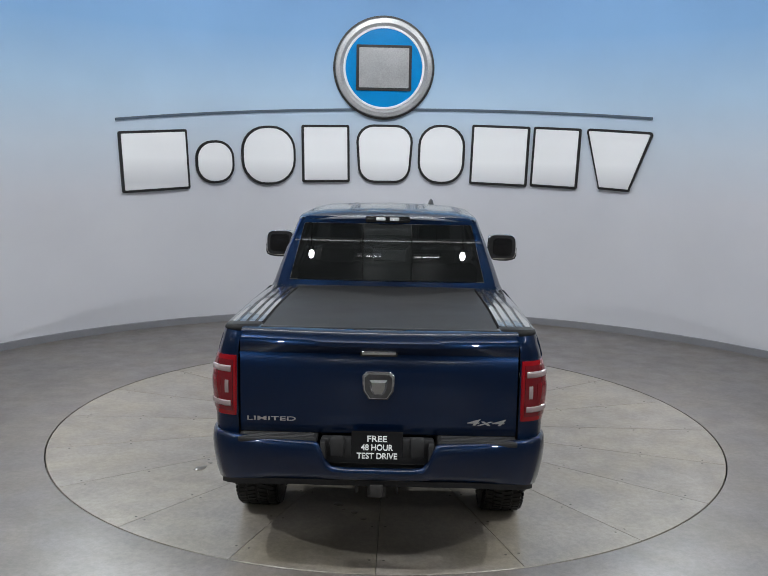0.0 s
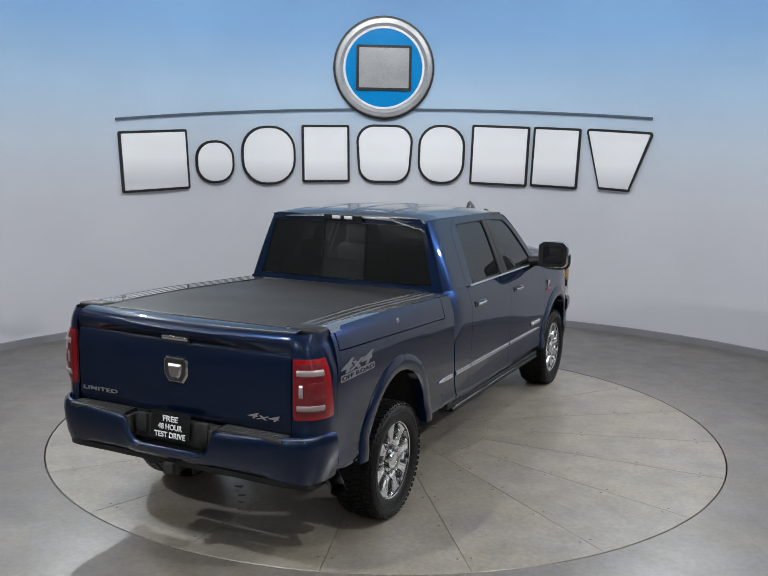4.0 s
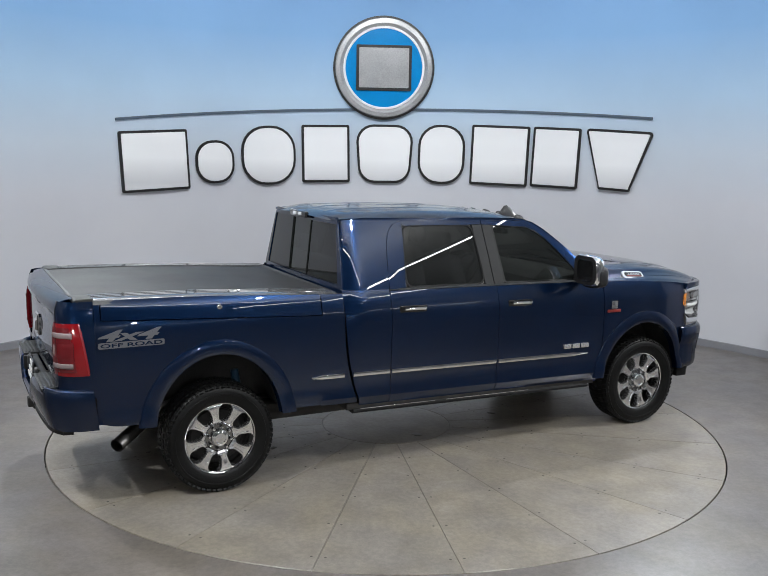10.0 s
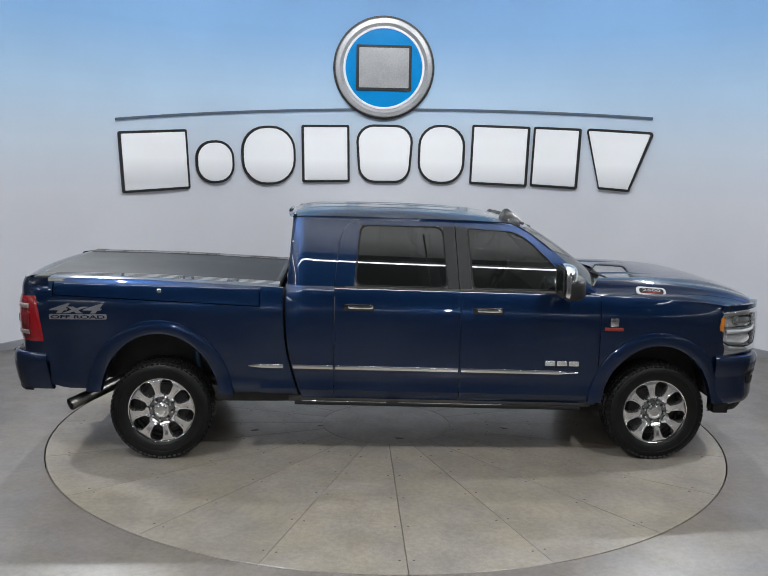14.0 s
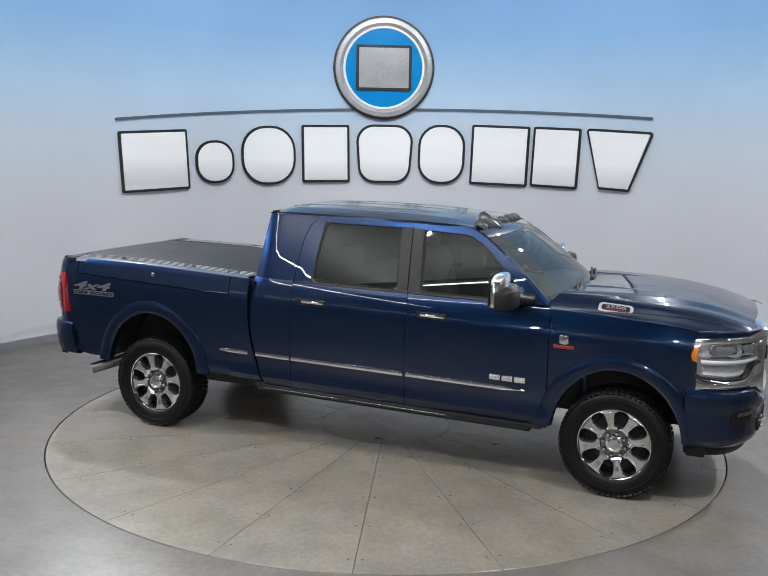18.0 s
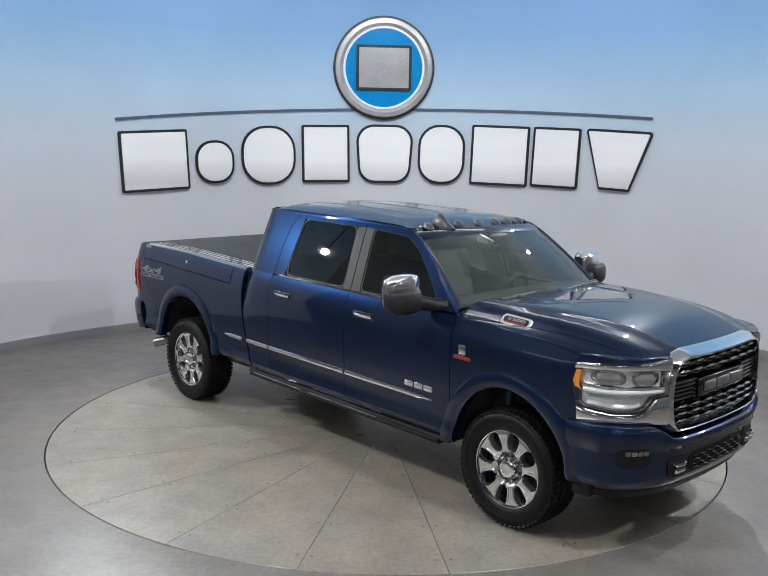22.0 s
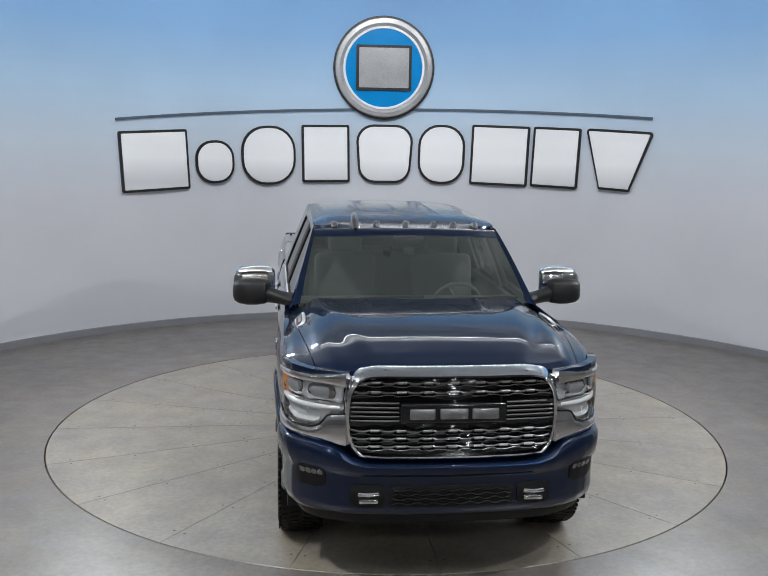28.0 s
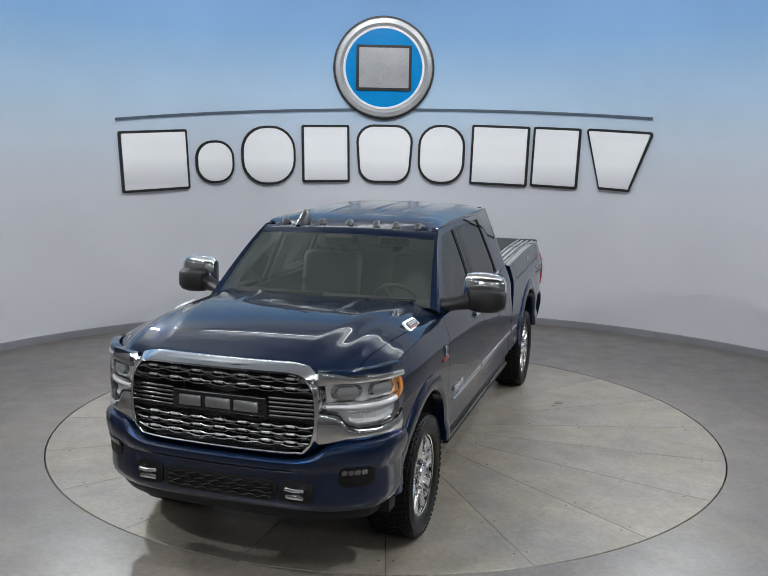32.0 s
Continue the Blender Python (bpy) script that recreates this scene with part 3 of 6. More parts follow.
# -- bed --
def bed(s):
    bm = bmesh.new()
    xs = columns(-2.75, -2.713)
    shell(bm, [(x, 0.577) for x in xs], [(x, rail_z(x)) for x in xs], 12, y_low, s, 0.02)
    xs = columns(-2.713, -1.077, REAR_AXLE)
    shell(bm, [(x, max(arch_z(x, REAR_AXLE), 0.55 + 0.3 * max(0.0, -2.622 - x))) for x in xs], [(x, lid_z(x)) for x in xs], 14, y_low, s, 0.03)
    xs = columns(-1.077, -0.915)
    shell(bm, [(x, 0.54) for x in xs], [(x, rail_z(x)) for x in xs], 18, y_low, s, 0.03)
    for v in bm.verts:
        v.co.x += max(0.0, v.co.x + 1.077) / 0.162 * (gap_x(v.co.z) - 0.011 + 0.915)
    bmesh.ops.remove_doubles(bm, verts=bm.verts, dist=0.0004)
    part("bed_side", raked(bm), PAINT, truck)
    bm = bmesh.new()
    xs = columns(-2.703, -1.087)
    shell(bm, [(x, lid_z(x) + 0.007) for x in xs], [(x, rail_z(x)) for x in xs], 8, y_low, s, 0.04)
    lid = part("storage_lid", raked(bm), PAINT, truck, "blue storage box lid in the bed side")
    bm = bmesh.new()
    lathe(bm, [(0.0, 0.010), (0.012, 0.010), (0.018, 0.006), (0.02, 0.0)], 20, "y")
    bmesh.ops.transform(bm, matrix=Matrix.Translation((-1.876, s * 0.967, 1.362)) @ pose(0, 0, 0, 0, 0, 0 if s > 0 else 180), verts=bm.verts)
    part("lock", raked(bm), CHROME, lid, "round chrome lock")
    # rail top with its ribs
    bm = bmesh.new()
    prof = [(0.945, -0.025), (0.93, 0.0), (0.90, 0.010), (0.872, 0.012), (0.868, 0.0), (0.852, 0.0), (0.848, 0.012), (0.818, 0.012), (0.814, -0.001), (0.798, -0.001), (0.794, 0.013), (0.764, 0.013), (0.760, 0.0), (0.742, 0.0), (0.738, 0.014), (0.716, 0.014), (0.712, -0.01)]
    rows = [[(x, s * y, rail_z(x) + dz) for y, dz in prof] for x in columns(-2.75, -0.93, step=0.12)]
    grid(bm, rows, flip=s > 0)
    part("bed_rail", raked(bm), GLOSS_RAIL, truck, "ribbed black bed rail cap")
    bm = bmesh.new()
    box(bm, (-2.80, s * 0.818, 1.424), (0.14, 0.215, 0.055), 0.022, 3)
    part("rail_end_cap", raked(bm), MATTE, truck)
    # rear corner post
    def plan_at(z):
        dy = max(-0.045, y_low(-2.745, z) - 0.977)
        return [(x, y + dy * (1 - i / 7)) for i, (x, y) in enumerate(plan)]
    plan = [(-2.745, 0.975), (-2.80, 0.974), (-2.86, 0.968), (-2.91, 0.955), (-2.95, 0.93), (-2.978, 0.89), (-2.99, 0.85), (-2.993, 0.822)]
    bm = bmesh.new()
    rows = []
    for z in (0.82, 0.86, 0.9, 1.0, 1.1, 1.2, 1.26, 1.3, 1.33, 1.36, 1.39, 1.41, 1.425, 1.44, 1.455, 1.467, 1.477, 1.485):
        k = soft_table(z, [(0.58, 0.0), (1.3, 0.0), (1.42, 0.006), (1.46, 0.022), (1.49, 0.06)], 0.03)
        rows.append([(x + k * 0.5, s * (y - k * 0.7 * i / 7), z) for i, (x, y) in enumerate(plan_at(z))])
    grid(bm, rows, flip=s < 0)
    part("bed_corner", bm, PAINT, truck)
    # tail lamp on the corner
    lamp = None

    def band(name, z0, z1, i0, i1, off, mat, label, parent, nz=6, bulge=0.008):
        b = bmesh.new()
        rows2 = []
        for k in range(-1, nz + 2):
            t = min(1, max(0, k / nz))
            lean = 1.0 * (lerp(z0, z1, t) - 0.985) / 0.36 * (1 if i1 > 5.3 or i0 < 2 else 0)
            pz = plan_at(lerp(z0, z1, t))
            fine = [(lerp(pz[int(u)][0], pz[min(int(u) + 1, 7)][0], u % 1), lerp(pz[int(u)][1], pz[min(int(u) + 1, 7)][1], u % 1)) for u in [lerp(i0 + (lean if i0 < 2 else 0), i1, k2 / 14) for k2 in range(15)]]
            d = -0.01 if k in (-1, nz + 1) else off + bulge * (1 - (2 * t - 1) ** 4)
            row = []
            for q, (x, y) in enumerate(fine):
                a, c = fine[max(0, q - 1)], fine[min(14, q + 1)]
                nx, ny = -(c[1] - a[1]), c[0] - a[0]
                ln = math.hypot(nx, ny)
                e = d if 0 < q < 14 else min(d, -0.01)
                row.append((x - nx / ln * -e * -1, s * (y - ny / ln * e), lerp(z0, z1, t)))
            rows2.append(row)
        grid(b, rows2, flip=s < 0)
        return part(name, b, mat, parent, label)
    lamp = band("tail_lamp", 0.985, 1.345, 0.55, 6.9, 0.006, RED_LENS, "red tail lamp with pale bands", truck)
    band("inner_lens", 1.012, 1.318, 1.9, 6.35, 0.013, DARK_RED, "dark red inner lens", lamp)
    band("reverse_lens", 1.245, 1.285, 2.5, 6.1, 0.017, PALE_LENS, "pale upper lens band", lamp)
    band("reverse_lens", 1.04, 1.078, 2.4, 6.1, 0.017, PALE_LENS, "pale lower lens band", lamp)
    band("stop_lens", 1.10, 1.225, 2.4, 4.7, 0.017, MID_RED, "red middle lens", lamp)
    band("lens_insert", 1.115, 1.205, 5.0, 5.6, 0.018, PALE_LENS, "small pale upright insert", lamp)


GLOSS_RAIL = worn(material("satin_black_rail", (0.085, 0.085, 0.09), 0.2, 0.0, 1.0), (0.085, 0.085, 0.09), 0.15, 6.0, 0.0, 120.0, (0.16, 0.26))
GLOSS_RAIL.node_tree.nodes["Principled BSDF"].inputs["Coat IOR"].default_value = 1.9


def bed_middle():
    bm = bmesh.new()
    rows = []
    for x in columns(-2.86, -0.935, step=0.1):
        rows.append([(x, -0.708, rail_z(x) - 0.01)] + [(x, y, rail_z(x) + 0.006 + 0.006 * (1 - (y / 0.7) ** 2) + 0.0016 * math.sin(x * 9 + y * 4)) for y in [lerp(-0.702, 0.702, i / 20) for i in range(21)]] + [(x, 0.708, rail_z(x) - 0.01)])
    grid(bm, rows, flip=True)
    cover = part("bed_cover", raked(bm), VINYL, truck, "black textured roll-up bed cover")
    bm = bmesh.new()
    box(bm, (-2.862, 0, 1.432), (0.03, 1.42, 0.03), 0.008)
    part("end_bar", raked(bm), BLACK, cover)
    bm = bmesh.new()
    box(bm, (-0.945, 0, 1.405), (0.05, 1.5, 0.04), 0.01)
    part("front_bar", raked(bm), BLACK, cover)
    # tailgate
    prof = [(-2.95, 0.875), (-2.985, 0.885), (-2.996, 0.91), (-2.998, 0.95), (-2.996, 0.985), (-2.996, 1.02), (-2.998, 1.05), (-2.999, 1.09), (-2.999, 1.18), (-2.998, 1.28), (-2.992, 1.345), (-2.985, 1.365), (-2.998, 1.39), (-3.008, 1.42), (-3.005, 1.445), (-2.99, 1.468), (-2.96, 1.482), (-2.92, 1.491), (-2.86, 1.494), (-2.80, 1.492), (-2.795, 1.46)]
    bm = bmesh.new()
    rows = []
    ys = [-0.814, -0.81] + [lerp(-0.8, 0.8, i / 24) for i in range(25)] + [0.81, 0.814]
    for y in ys:
        k = 0.012 if abs(y) > 0.811 else 0.0
        rows.append([(x + k + 0.012 * (y / 0.8) ** 2 + 0.055 * min(1.0, max(0.0, (z - 1.365) / 0.06)) * ((y / 0.8) ** 2 - 0.85) - 0.006 * math.cos(y / 0.8 * 1.5) * max(0.0, 1 - abs(z - 1.19) / 0.2), y, z) for x, z in prof])
    grid(bm, rows, flip=True)
    gate = part("tailgate", bm, PAINT, truck, "blue tailgate with a raised top lip")
    bm = bmesh.new()
    box(bm, (-3.0, 0.0, 1.378), (0.02, 0.22, 0.045), 0.008)
    handle = part("tailgate_handle", bm, GLOSS, gate)
    bm = bmesh.new()
    box(bm, (-3.013, 0.0, 1.382), (0.018, 0.20, 0.026), 0.007)
    part("handle_bar", bm, CHROME, handle, "chrome handle bar")
    bm = bmesh.new()
    face = Matrix(((0, 0, -1, -3.0), (-1, 0, 0, 0.0), (0, 1, 0, 1.183), (0, 0, 0, 1)))
    prism(bm, [(-0.094, 0.06), (-0.07, 0.085), (0.07, 0.085), (0.094, 0.06), (0.09, -0.03), (0.055, -0.083), (-0.055, -0.083), (-0.09, -0.03)], 0.018, face, 0.008)
    em = part("emblem", bm, CHROME, gate, "plain chrome shield emblem")
    bm = bmesh.new()
    prism(bm, [(-0.08, 0.05), (-0.062, 0.07), (0.062, 0.07), (0.08, 0.05), (0.076, -0.026), (0.047, -0.07), (-0.047, -0.07), (-0.076, -0.026)], 0.004, face @ pose(0, 0, 0.0172), 0.002)
    part("emblem_field", bm, GUNMETAL, em, "dark grey field")
    bm = bmesh.new()
    prism(bm, [(-0.06, 0.045), (0.06, 0.045), (0.055, -0.02), (0.03, -0.058), (-0.03, -0.058), (-0.055, -0.02)], 0.022, face @ pose(0, 0, 0.012), 0.02)
    part("emblem_core", bm, CHROME, em)
    writing("LIMITED", gate, Matrix(((0, 0, -1, -3.003), (-1, 0, 0, 0.625), (0, 1, 0, 0.972), (0, 0, 0, 1))), 0.285, 0.024, BADGE_LIGHT)
    writing("4x4", gate, Matrix(((0, 0, -1, -3.003), (-1, 0, 0, -0.635), (0, 1, 0, 0.975), (0, 0, 0, 1))), 0.225, 0.036, BADGE_LIGHT, 0.3)
    # rear bumper: one painted bar that dips round the plate recess, with a step pad on each side
    half = [(0.0, -3.118, 0.712), (0.2, -3.118, 0.712), (0.265, -3.118, 0.722), (0.30, -3.119, 0.765), (0.325, -3.12, 0.83), (0.345, -3.12, 0.862), (0.38, -3.119, 0.87), (0.5, -3.115, 0.874), (0.65, -3.105, 0.88), (0.74, -3.094, 0.887),
            (0.81, -3.085, 0.890), (0.865, -3.07, 0.892), (0.91, -3.045, 0.893), (0.95, -3.005, 0.893), (0.978, -2.955, 0.892), (0.996, -2.895, 0.890), (1.006, -2.83, 0.886), (1.01, -2.775, 0.878)]
    full = [(-y, x, z) for y, x, z in half[:0:-1]] + half
    bm = bmesh.new()
    rows = []
    for k, (y, x, top) in enumerate(full):
        a, c = full[max(0, k - 1)], full[min(len(full) - 1, k + 1)]
        ty, tx = c[0] - a[0], c[1] - a[1]
        ln = math.hypot(ty, tx)
        ny, nx = tx / ln, -ty / ln
        low = soft_table(abs(y), [(0.0, 0.622), (0.55, 0.622), (0.9, 0.60), (0.97, 0.585), (1.0, 0.578)], 0.05)
        slant = 0.035 * max(0.0, (x + 2.93) / 0.155) if abs(y) > 0.9 else 0.0
        sec = [(-0.06, top - 0.03), (-0.042, top - 0.006), (-0.034, top), (-0.024, top), (-0.014, top - 0.006), (-0.005, top - 0.024), (0.0, lerp(top, low, 0.26)), (-0.006, lerp(top, low, 0.5)), (-0.020, lerp(top, low, 0.78)), (-0.038, low + 0.008), (-0.06, low), (-0.10, low + 0.004)]
        rows.append([(x + nx * d + slant * (top - z) / (top - low), y + ny * d, z) for d, z in sec])
    grid(bm, rows, flip=False, cap=True)
    bmesh.ops.recalc_face_normals(bm, faces=bm.faces)
    rows = []
    for k, (y, x, top) in enumerate(full):
        if abs(y) < 0.97:
            low = soft_table(abs(y), [(0.0, 0.622), (0.55, 0.622), (0.9, 0.60), (0.97, 0.585), (1.0, 0.578)], 0.05)
            u = 1 - 0.03 * abs(y)
            rows.append([(x + 0.03, y * u, low + 0.012), (x + 0.035, y * u, low - 0.022), (x + 0.10, y * u, low - 0.026), (x + 0.11, y * u, low + 0.01)])
    lip = bmesh.new()
    grid(lip, rows, close_u=True, cap=True)
    bmesh.ops.recalc_face_normals(lip, faces=lip.faces)
    part("bumper_lip", lip, BLACK_PILLAR, truck, "black lower bumper lip")
    b = part("rear_bumper", bm, PAINT, truck, "blue rear bumper with black step pads", 50)
    for s in (-1, 1):
        bm = bmesh.new()
        box(bm, (-3.03, s * 0.58, 0.868), (0.12, 0.46, 0.03), 0.008)
        for j in range(4):
            box(bm, (-3.072 + 0.024 * j, s * 0.58, 0.884), (0.012, 0.42, 0.006), 0.002, 1)
        part("step_pad", bm, BLACK, b, "ribbed black step pad")
    bm = bmesh.new()
    box(bm, (-3.02, 0, 0.80), (0.06, 0.66, 0.15), 0.012)
    for s in (-1, 1):
        box(bm, (-3.055, s * 0.235, 0.83), (0.04, 0.09, 0.13), 0.02)
        box(bm, (-3.06, s * 0.315, 0.80), (0.08, 0.035, 0.14), 0.012)
    part("plate_recess", bm, BLACK, truck, "black plastic plate recess")
    bm = bmesh.new()
    prism(bm, rounded(0.30, 0.155, 0.01, 3), 0.006, Matrix(((0, 0, -1, -3.07), (-1, 0, 0, 0.0), (0, 1, 0, 0.85), (0, 0, 0, 1))) @ pose(0, 0, 0, -6), 0.001)
    plate = part("plate_card", bm, GLOSS, truck, "black card with white lettering")
    for k, (line, w) in enumerate((("FREE", 0.115), ("48 HOUR", 0.185), ("TEST DRIVE", 0.235))):
        writing(line, plate, Matrix(((0, 0, -1, -3.078 - 0.0055 * (k - 1)), (-1, 0, 0, 0.0), (0, 1, 0, 0.884 - 0.05 * k), (0, 0, 0, 1))), w, 0.036, WHITE, 0.0, 0.02)
    bm = bmesh.new()
    box(bm, (-2.99, 0, 0.575), (0.24, 0.075, 0.075), 0.008)
    box(bm, (-2.95, 0, 0.64), (0.08, 0.9, 0.08), 0.01)
    box(bm, (-3.06, 0, 0.575), (0.03, 0.11, 0.10), 0.01)
    for s in (-1, 1):
        box(bm, (-2.98, s * 0.12, 0.565), (0.08, 0.015, 0.07), 0.005)
    part("tow_hitch", bm, UNDER, truck, "black square tow hitch")


def writing(text, parent, m, width, height, mat, lean=0.0, weight=0.005):
    cu = bpy.data.curves.new("writing", "FONT")
    cu.body, cu.align_x, cu.align_y, cu.extrude = text, "CENTER", "CENTER", 0.06
    cu.offset, cu.shear = weight, lean
    ob = bpy.data.objects.new("writing", cu)
    scene.collection.objects.link(ob)
    me = bpy.data.meshes.new_from_object(ob.evaluated_get(bpy.context.evaluated_depsgraph_get()))
    bpy.data.objects.remove(ob)
    co = [v.co for v in me.vertices]
    x0, x1, y0, y1 = min(c.x for c in co), max(c.x for c in co), min(c.y for c in co), max(c.y for c in co)
    for v in me.vertices:
        v.co = ((v.co.x - (x0 + x1) / 2) * width / (x1 - x0), (v.co.y - (y0 + y1) / 2) * height / (y1 - y0), v.co.z * 0.04)
    me.transform(m)
    bm = bmesh.new()
    bm.from_mesh(me)
    bpy.data.meshes.remove(me)
    made, left = [], set(bm.verts)
    while left:
        stack, island = [left.pop()], []
        while stack:
            v = stack.pop()
            island.append(v)
            for e in v.link_edges:
                o = e.other_vert(v)
                if o in left:
                    left.discard(o)
                    stack.append(o)
        one = bmesh.new()
        twin = {v: one.verts.new(v.co) for v in island}
        for f in {f for v in island for f in v.link_faces}:
            try:
                one.faces.new([twin[v] for v in f.verts])
            except ValueError:
                pass
        made.append((sum((v.co for v in island), Vector()) / len(island), one))
    bm.free()
    return [part("letter", one, mat, parent, sharp=20) for c, one in sorted(made, key=lambda p: tuple(p[0]))]


# -- cab --
BELT = 1.43


def cab_side(s):
    def panel(name, low, high, nv, yf, label="", mat=None):
        b = bmesh.new()
        shell(b, low, high, nv, yf, s)
        return part(name, raked(b), mat or PAINT, truck, label)

    def lower(name, x0, x1, base=0.488, label=""):
        xs = columns(x0, x1)
        return panel(name, [(x, base) for x in xs], [(x, BELT - 0.012) for x in xs], 20, y_low, label)

    def upper(name, left, right, parent, mat, n=8):
        """left, right: lines of (x, z) from below upwards."""
        b = bmesh.new()
        k = len(left)
        rows = []
        for j in range(k):
            row = []
            for i in range(n + 1):
                x, z = lerp(left[j][0], right[j][0], i / n), lerp(left[j][1], right[j][1], i / n)
                row.append((x, s * y_top(x, z), z))
            rows.append(row)
        vs = grid(b, rows, flip=s > 0)
        rim = vs[0] + [r[-1] for r in vs[1:]] + vs[-1][::-1][1:] + [r[0] for r in vs[1:-1]][::-1]
        ins = [b.verts.new(v.co + Vector((0, -s * 0.025, 0))) for v in rim]
        for i in range(len(rim)):
            j = (i + 1) % len(rim)
            b.faces.new((rim[i], ins[i], ins[j], rim[j]))
        return part(name, raked(b), mat, parent)

    def line(a, b, n=8):
        return [(lerp(a[0], b[0], i / n), lerp(a[1], b[1], i / n)) for i in range(n + 1)]

    xs = columns(-0.856, -0.4845)
    b = bmesh.new()
    shell(b, [(x, 0.488) for x in xs], [(x, BELT - 0.001) for x in xs], 20, y_low, s)
    for v in b.verts:
        v.co.x += max(0.0, -0.487 - v.co.x) / 0.369 * (min(gap_x(v.co.z) + 0.010, -0.6) + 0.856)
        v.co.y -= s * 0.05 * (min(0.14, max(0.0, -0.72 - v.co.x)) / 0.14) ** 2 * min(1.0, max(0.0, (v.co.z - 1.0) / 0.4))
    quarter = part("quarter_panel", raked(b), PAINT, truck)
    rear = lower("rear_door", -0.4795, 0.5385, label="blue rear door")
    front = lower("front_door", 0.5435, 1.6845, label="blue front door")
    # glasshouse, painted frames
    cut = [(-0.476, BELT), (-0.468, 1.55), (-0.458, 1.66), (-0.446, 1.76), (-0.428, 1.83), (-0.402, 1.885), (-0.366, 1.922), (-0.325, 1.943), (-0.28, 1.953)]
    upper("quarter_upper", line((-0.856, BELT), (-0.80, 1.955)), [(x - 0.005, z + 0.0005) for x, z in cut], quarter, PAINT)
    upper("door_frame", cut, line((-0.33, BELT), (-0.275, 1.9535)), rear, PAINT)
    upper("header", line((-0.275, 1.918), (-0.275, 1.955), 2), line((0.50, 1.922), (0.50, 1.955), 2), rear, PAINT, 12)
    upper("header", line((0.506, 1.922), (0.506, 1.955), 2), line((0.972, 1.90), (0.99, 1.95), 2), front, PAINT, 12)
    upper("pillar_cover", line((0.445, BELT), (0.405, 1.918)), line((0.528, BELT), (0.498, 1.92)), rear, BLACK_PILLAR)
    upper("pillar_cover", line((0.536, BELT), (0.506, 1.92)), line((0.635, BELT), (0.597, 1.918)), front, BLACK_PILLAR)
    win = [(1.495, BELT), (1.48, 1.45), (1.42, 1.53), (1.358, 1.60), (1.29, 1.67), (1.217, 1.74), (1.138, 1.81), (1.06, 1.865), (0.97, 1.90)]
    apil = [(1.655, BELT), (1.63, 1.45), (1.545, 1.53), (1.465, 1.60), (1.385, 1.67), (1.30, 1.745), (1.20, 1.825), (1.11, 1.89), (0.99, 1.95)]
    upper("door_frame", win, apil, front, PAINT, 4)
    # glass and seals
    def pane(name, outline, mat, parent, label):
        b = bmesh.new()
        z0, z1 = min(p[1] for p in outline), max(p[1] for p in outline)
        rows = []
        for j in range(17):
            z = lerp(z0 + 1e-4, z1 - 1e-4, j / 16)
            cuts = [lerp(p[0], q[0], (z - p[1]) / (q[1] - p[1])) for p, q in zip(outline, outline[1:] + outline[:1]) if (p[1] - z) * (q[1] - z) <= 0 and p[1] != q[1]]
            rows.append([(x, s * (y_top(x, z) - 0.012), z) for x in [lerp(min(cuts), max(cuts), i / 10) for i in range(11)]])
        grid(b, rows)
        glass_ob = part(name, outward(raked(b), (0.3, 0, 1.4)), mat, parent, label)
        glass_ob.visible_shadow = False
        b = bmesh.new()
        cx, cz = sum(p[0] for p in outline) / len(outline), sum(p[1] for p in outline) / len(outline)
        k = 0.965
        inner = [(cx + (x - cx) * k, cz + (z - cz) * k) for x, z in outline]
        grid(b, [[(x, s * (y_top(x, z) - 0.010), z) for x, z in outline], [(x, s * (y_top(x, z) - 0.003), z) for x, z in outline], [(x, s * (y_top(x, z) - 0.004), z) for x, z in inner], [(x, s * (y_top(x, z) - 0.014), z) for x, z in inner]], close_u=True)
        part("seal", raked(b), RUBBER, glass_ob)

    def soften(pts, r=0.045):
        out = []
        for i, p in enumerate(pts):
            a, c = Vector(pts[i - 1]), Vector(pts[(i + 1) % len(pts)])
            p = Vector(p)
            u, w = (a - p), (c - p)
            d = min(r, u.length * 0.45, w.length * 0.45)
            p0, p2 = p + u.normalized() * d, p + w.normalized() * d
            out += [tuple(lerp(lerp(p0, p, t), lerp(p, p2, t), t)) for t in (0, 0.33, 0.66, 1)]
        return out
    pane("window", soften([(-0.325, 1.437), (0.447, 1.437), (0.408, 1.922), (-0.28, 1.922)], 0.07), PRIVACY, rear, "dark privacy glass")
    pane("window", soften([(0.637, 1.437), (1.492, 1.437), (1.42, 1.53), (1.29, 1.67), (1.138, 1.81), (0.98, 1.90), (0.60, 1.92)], 0.03), SIDE_GLASS, front, "tinted side glass")
    # chrome belt strip
    for x0, x1, p in ((-0.40, 0.532, rear), (0.542, 1.50, front)):
        b = bmesh.new()
        grid(b, [[(x, s * (y_top(x, BELT) - 0.012), BELT - 0.012), (x, s * (y_top(x, BELT) + 0.006), BELT - 0.010), (x, s * (y_top(x, BELT) + 0.006), BELT + 0.006), (x, s * (y_top(x, BELT) - 0.012), BELT + 0.010)] for x in columns(x0, x1)], close_u=True, cap=True)
        part("belt_trim", raked(b), CHROME, p, "chrome belt strip")
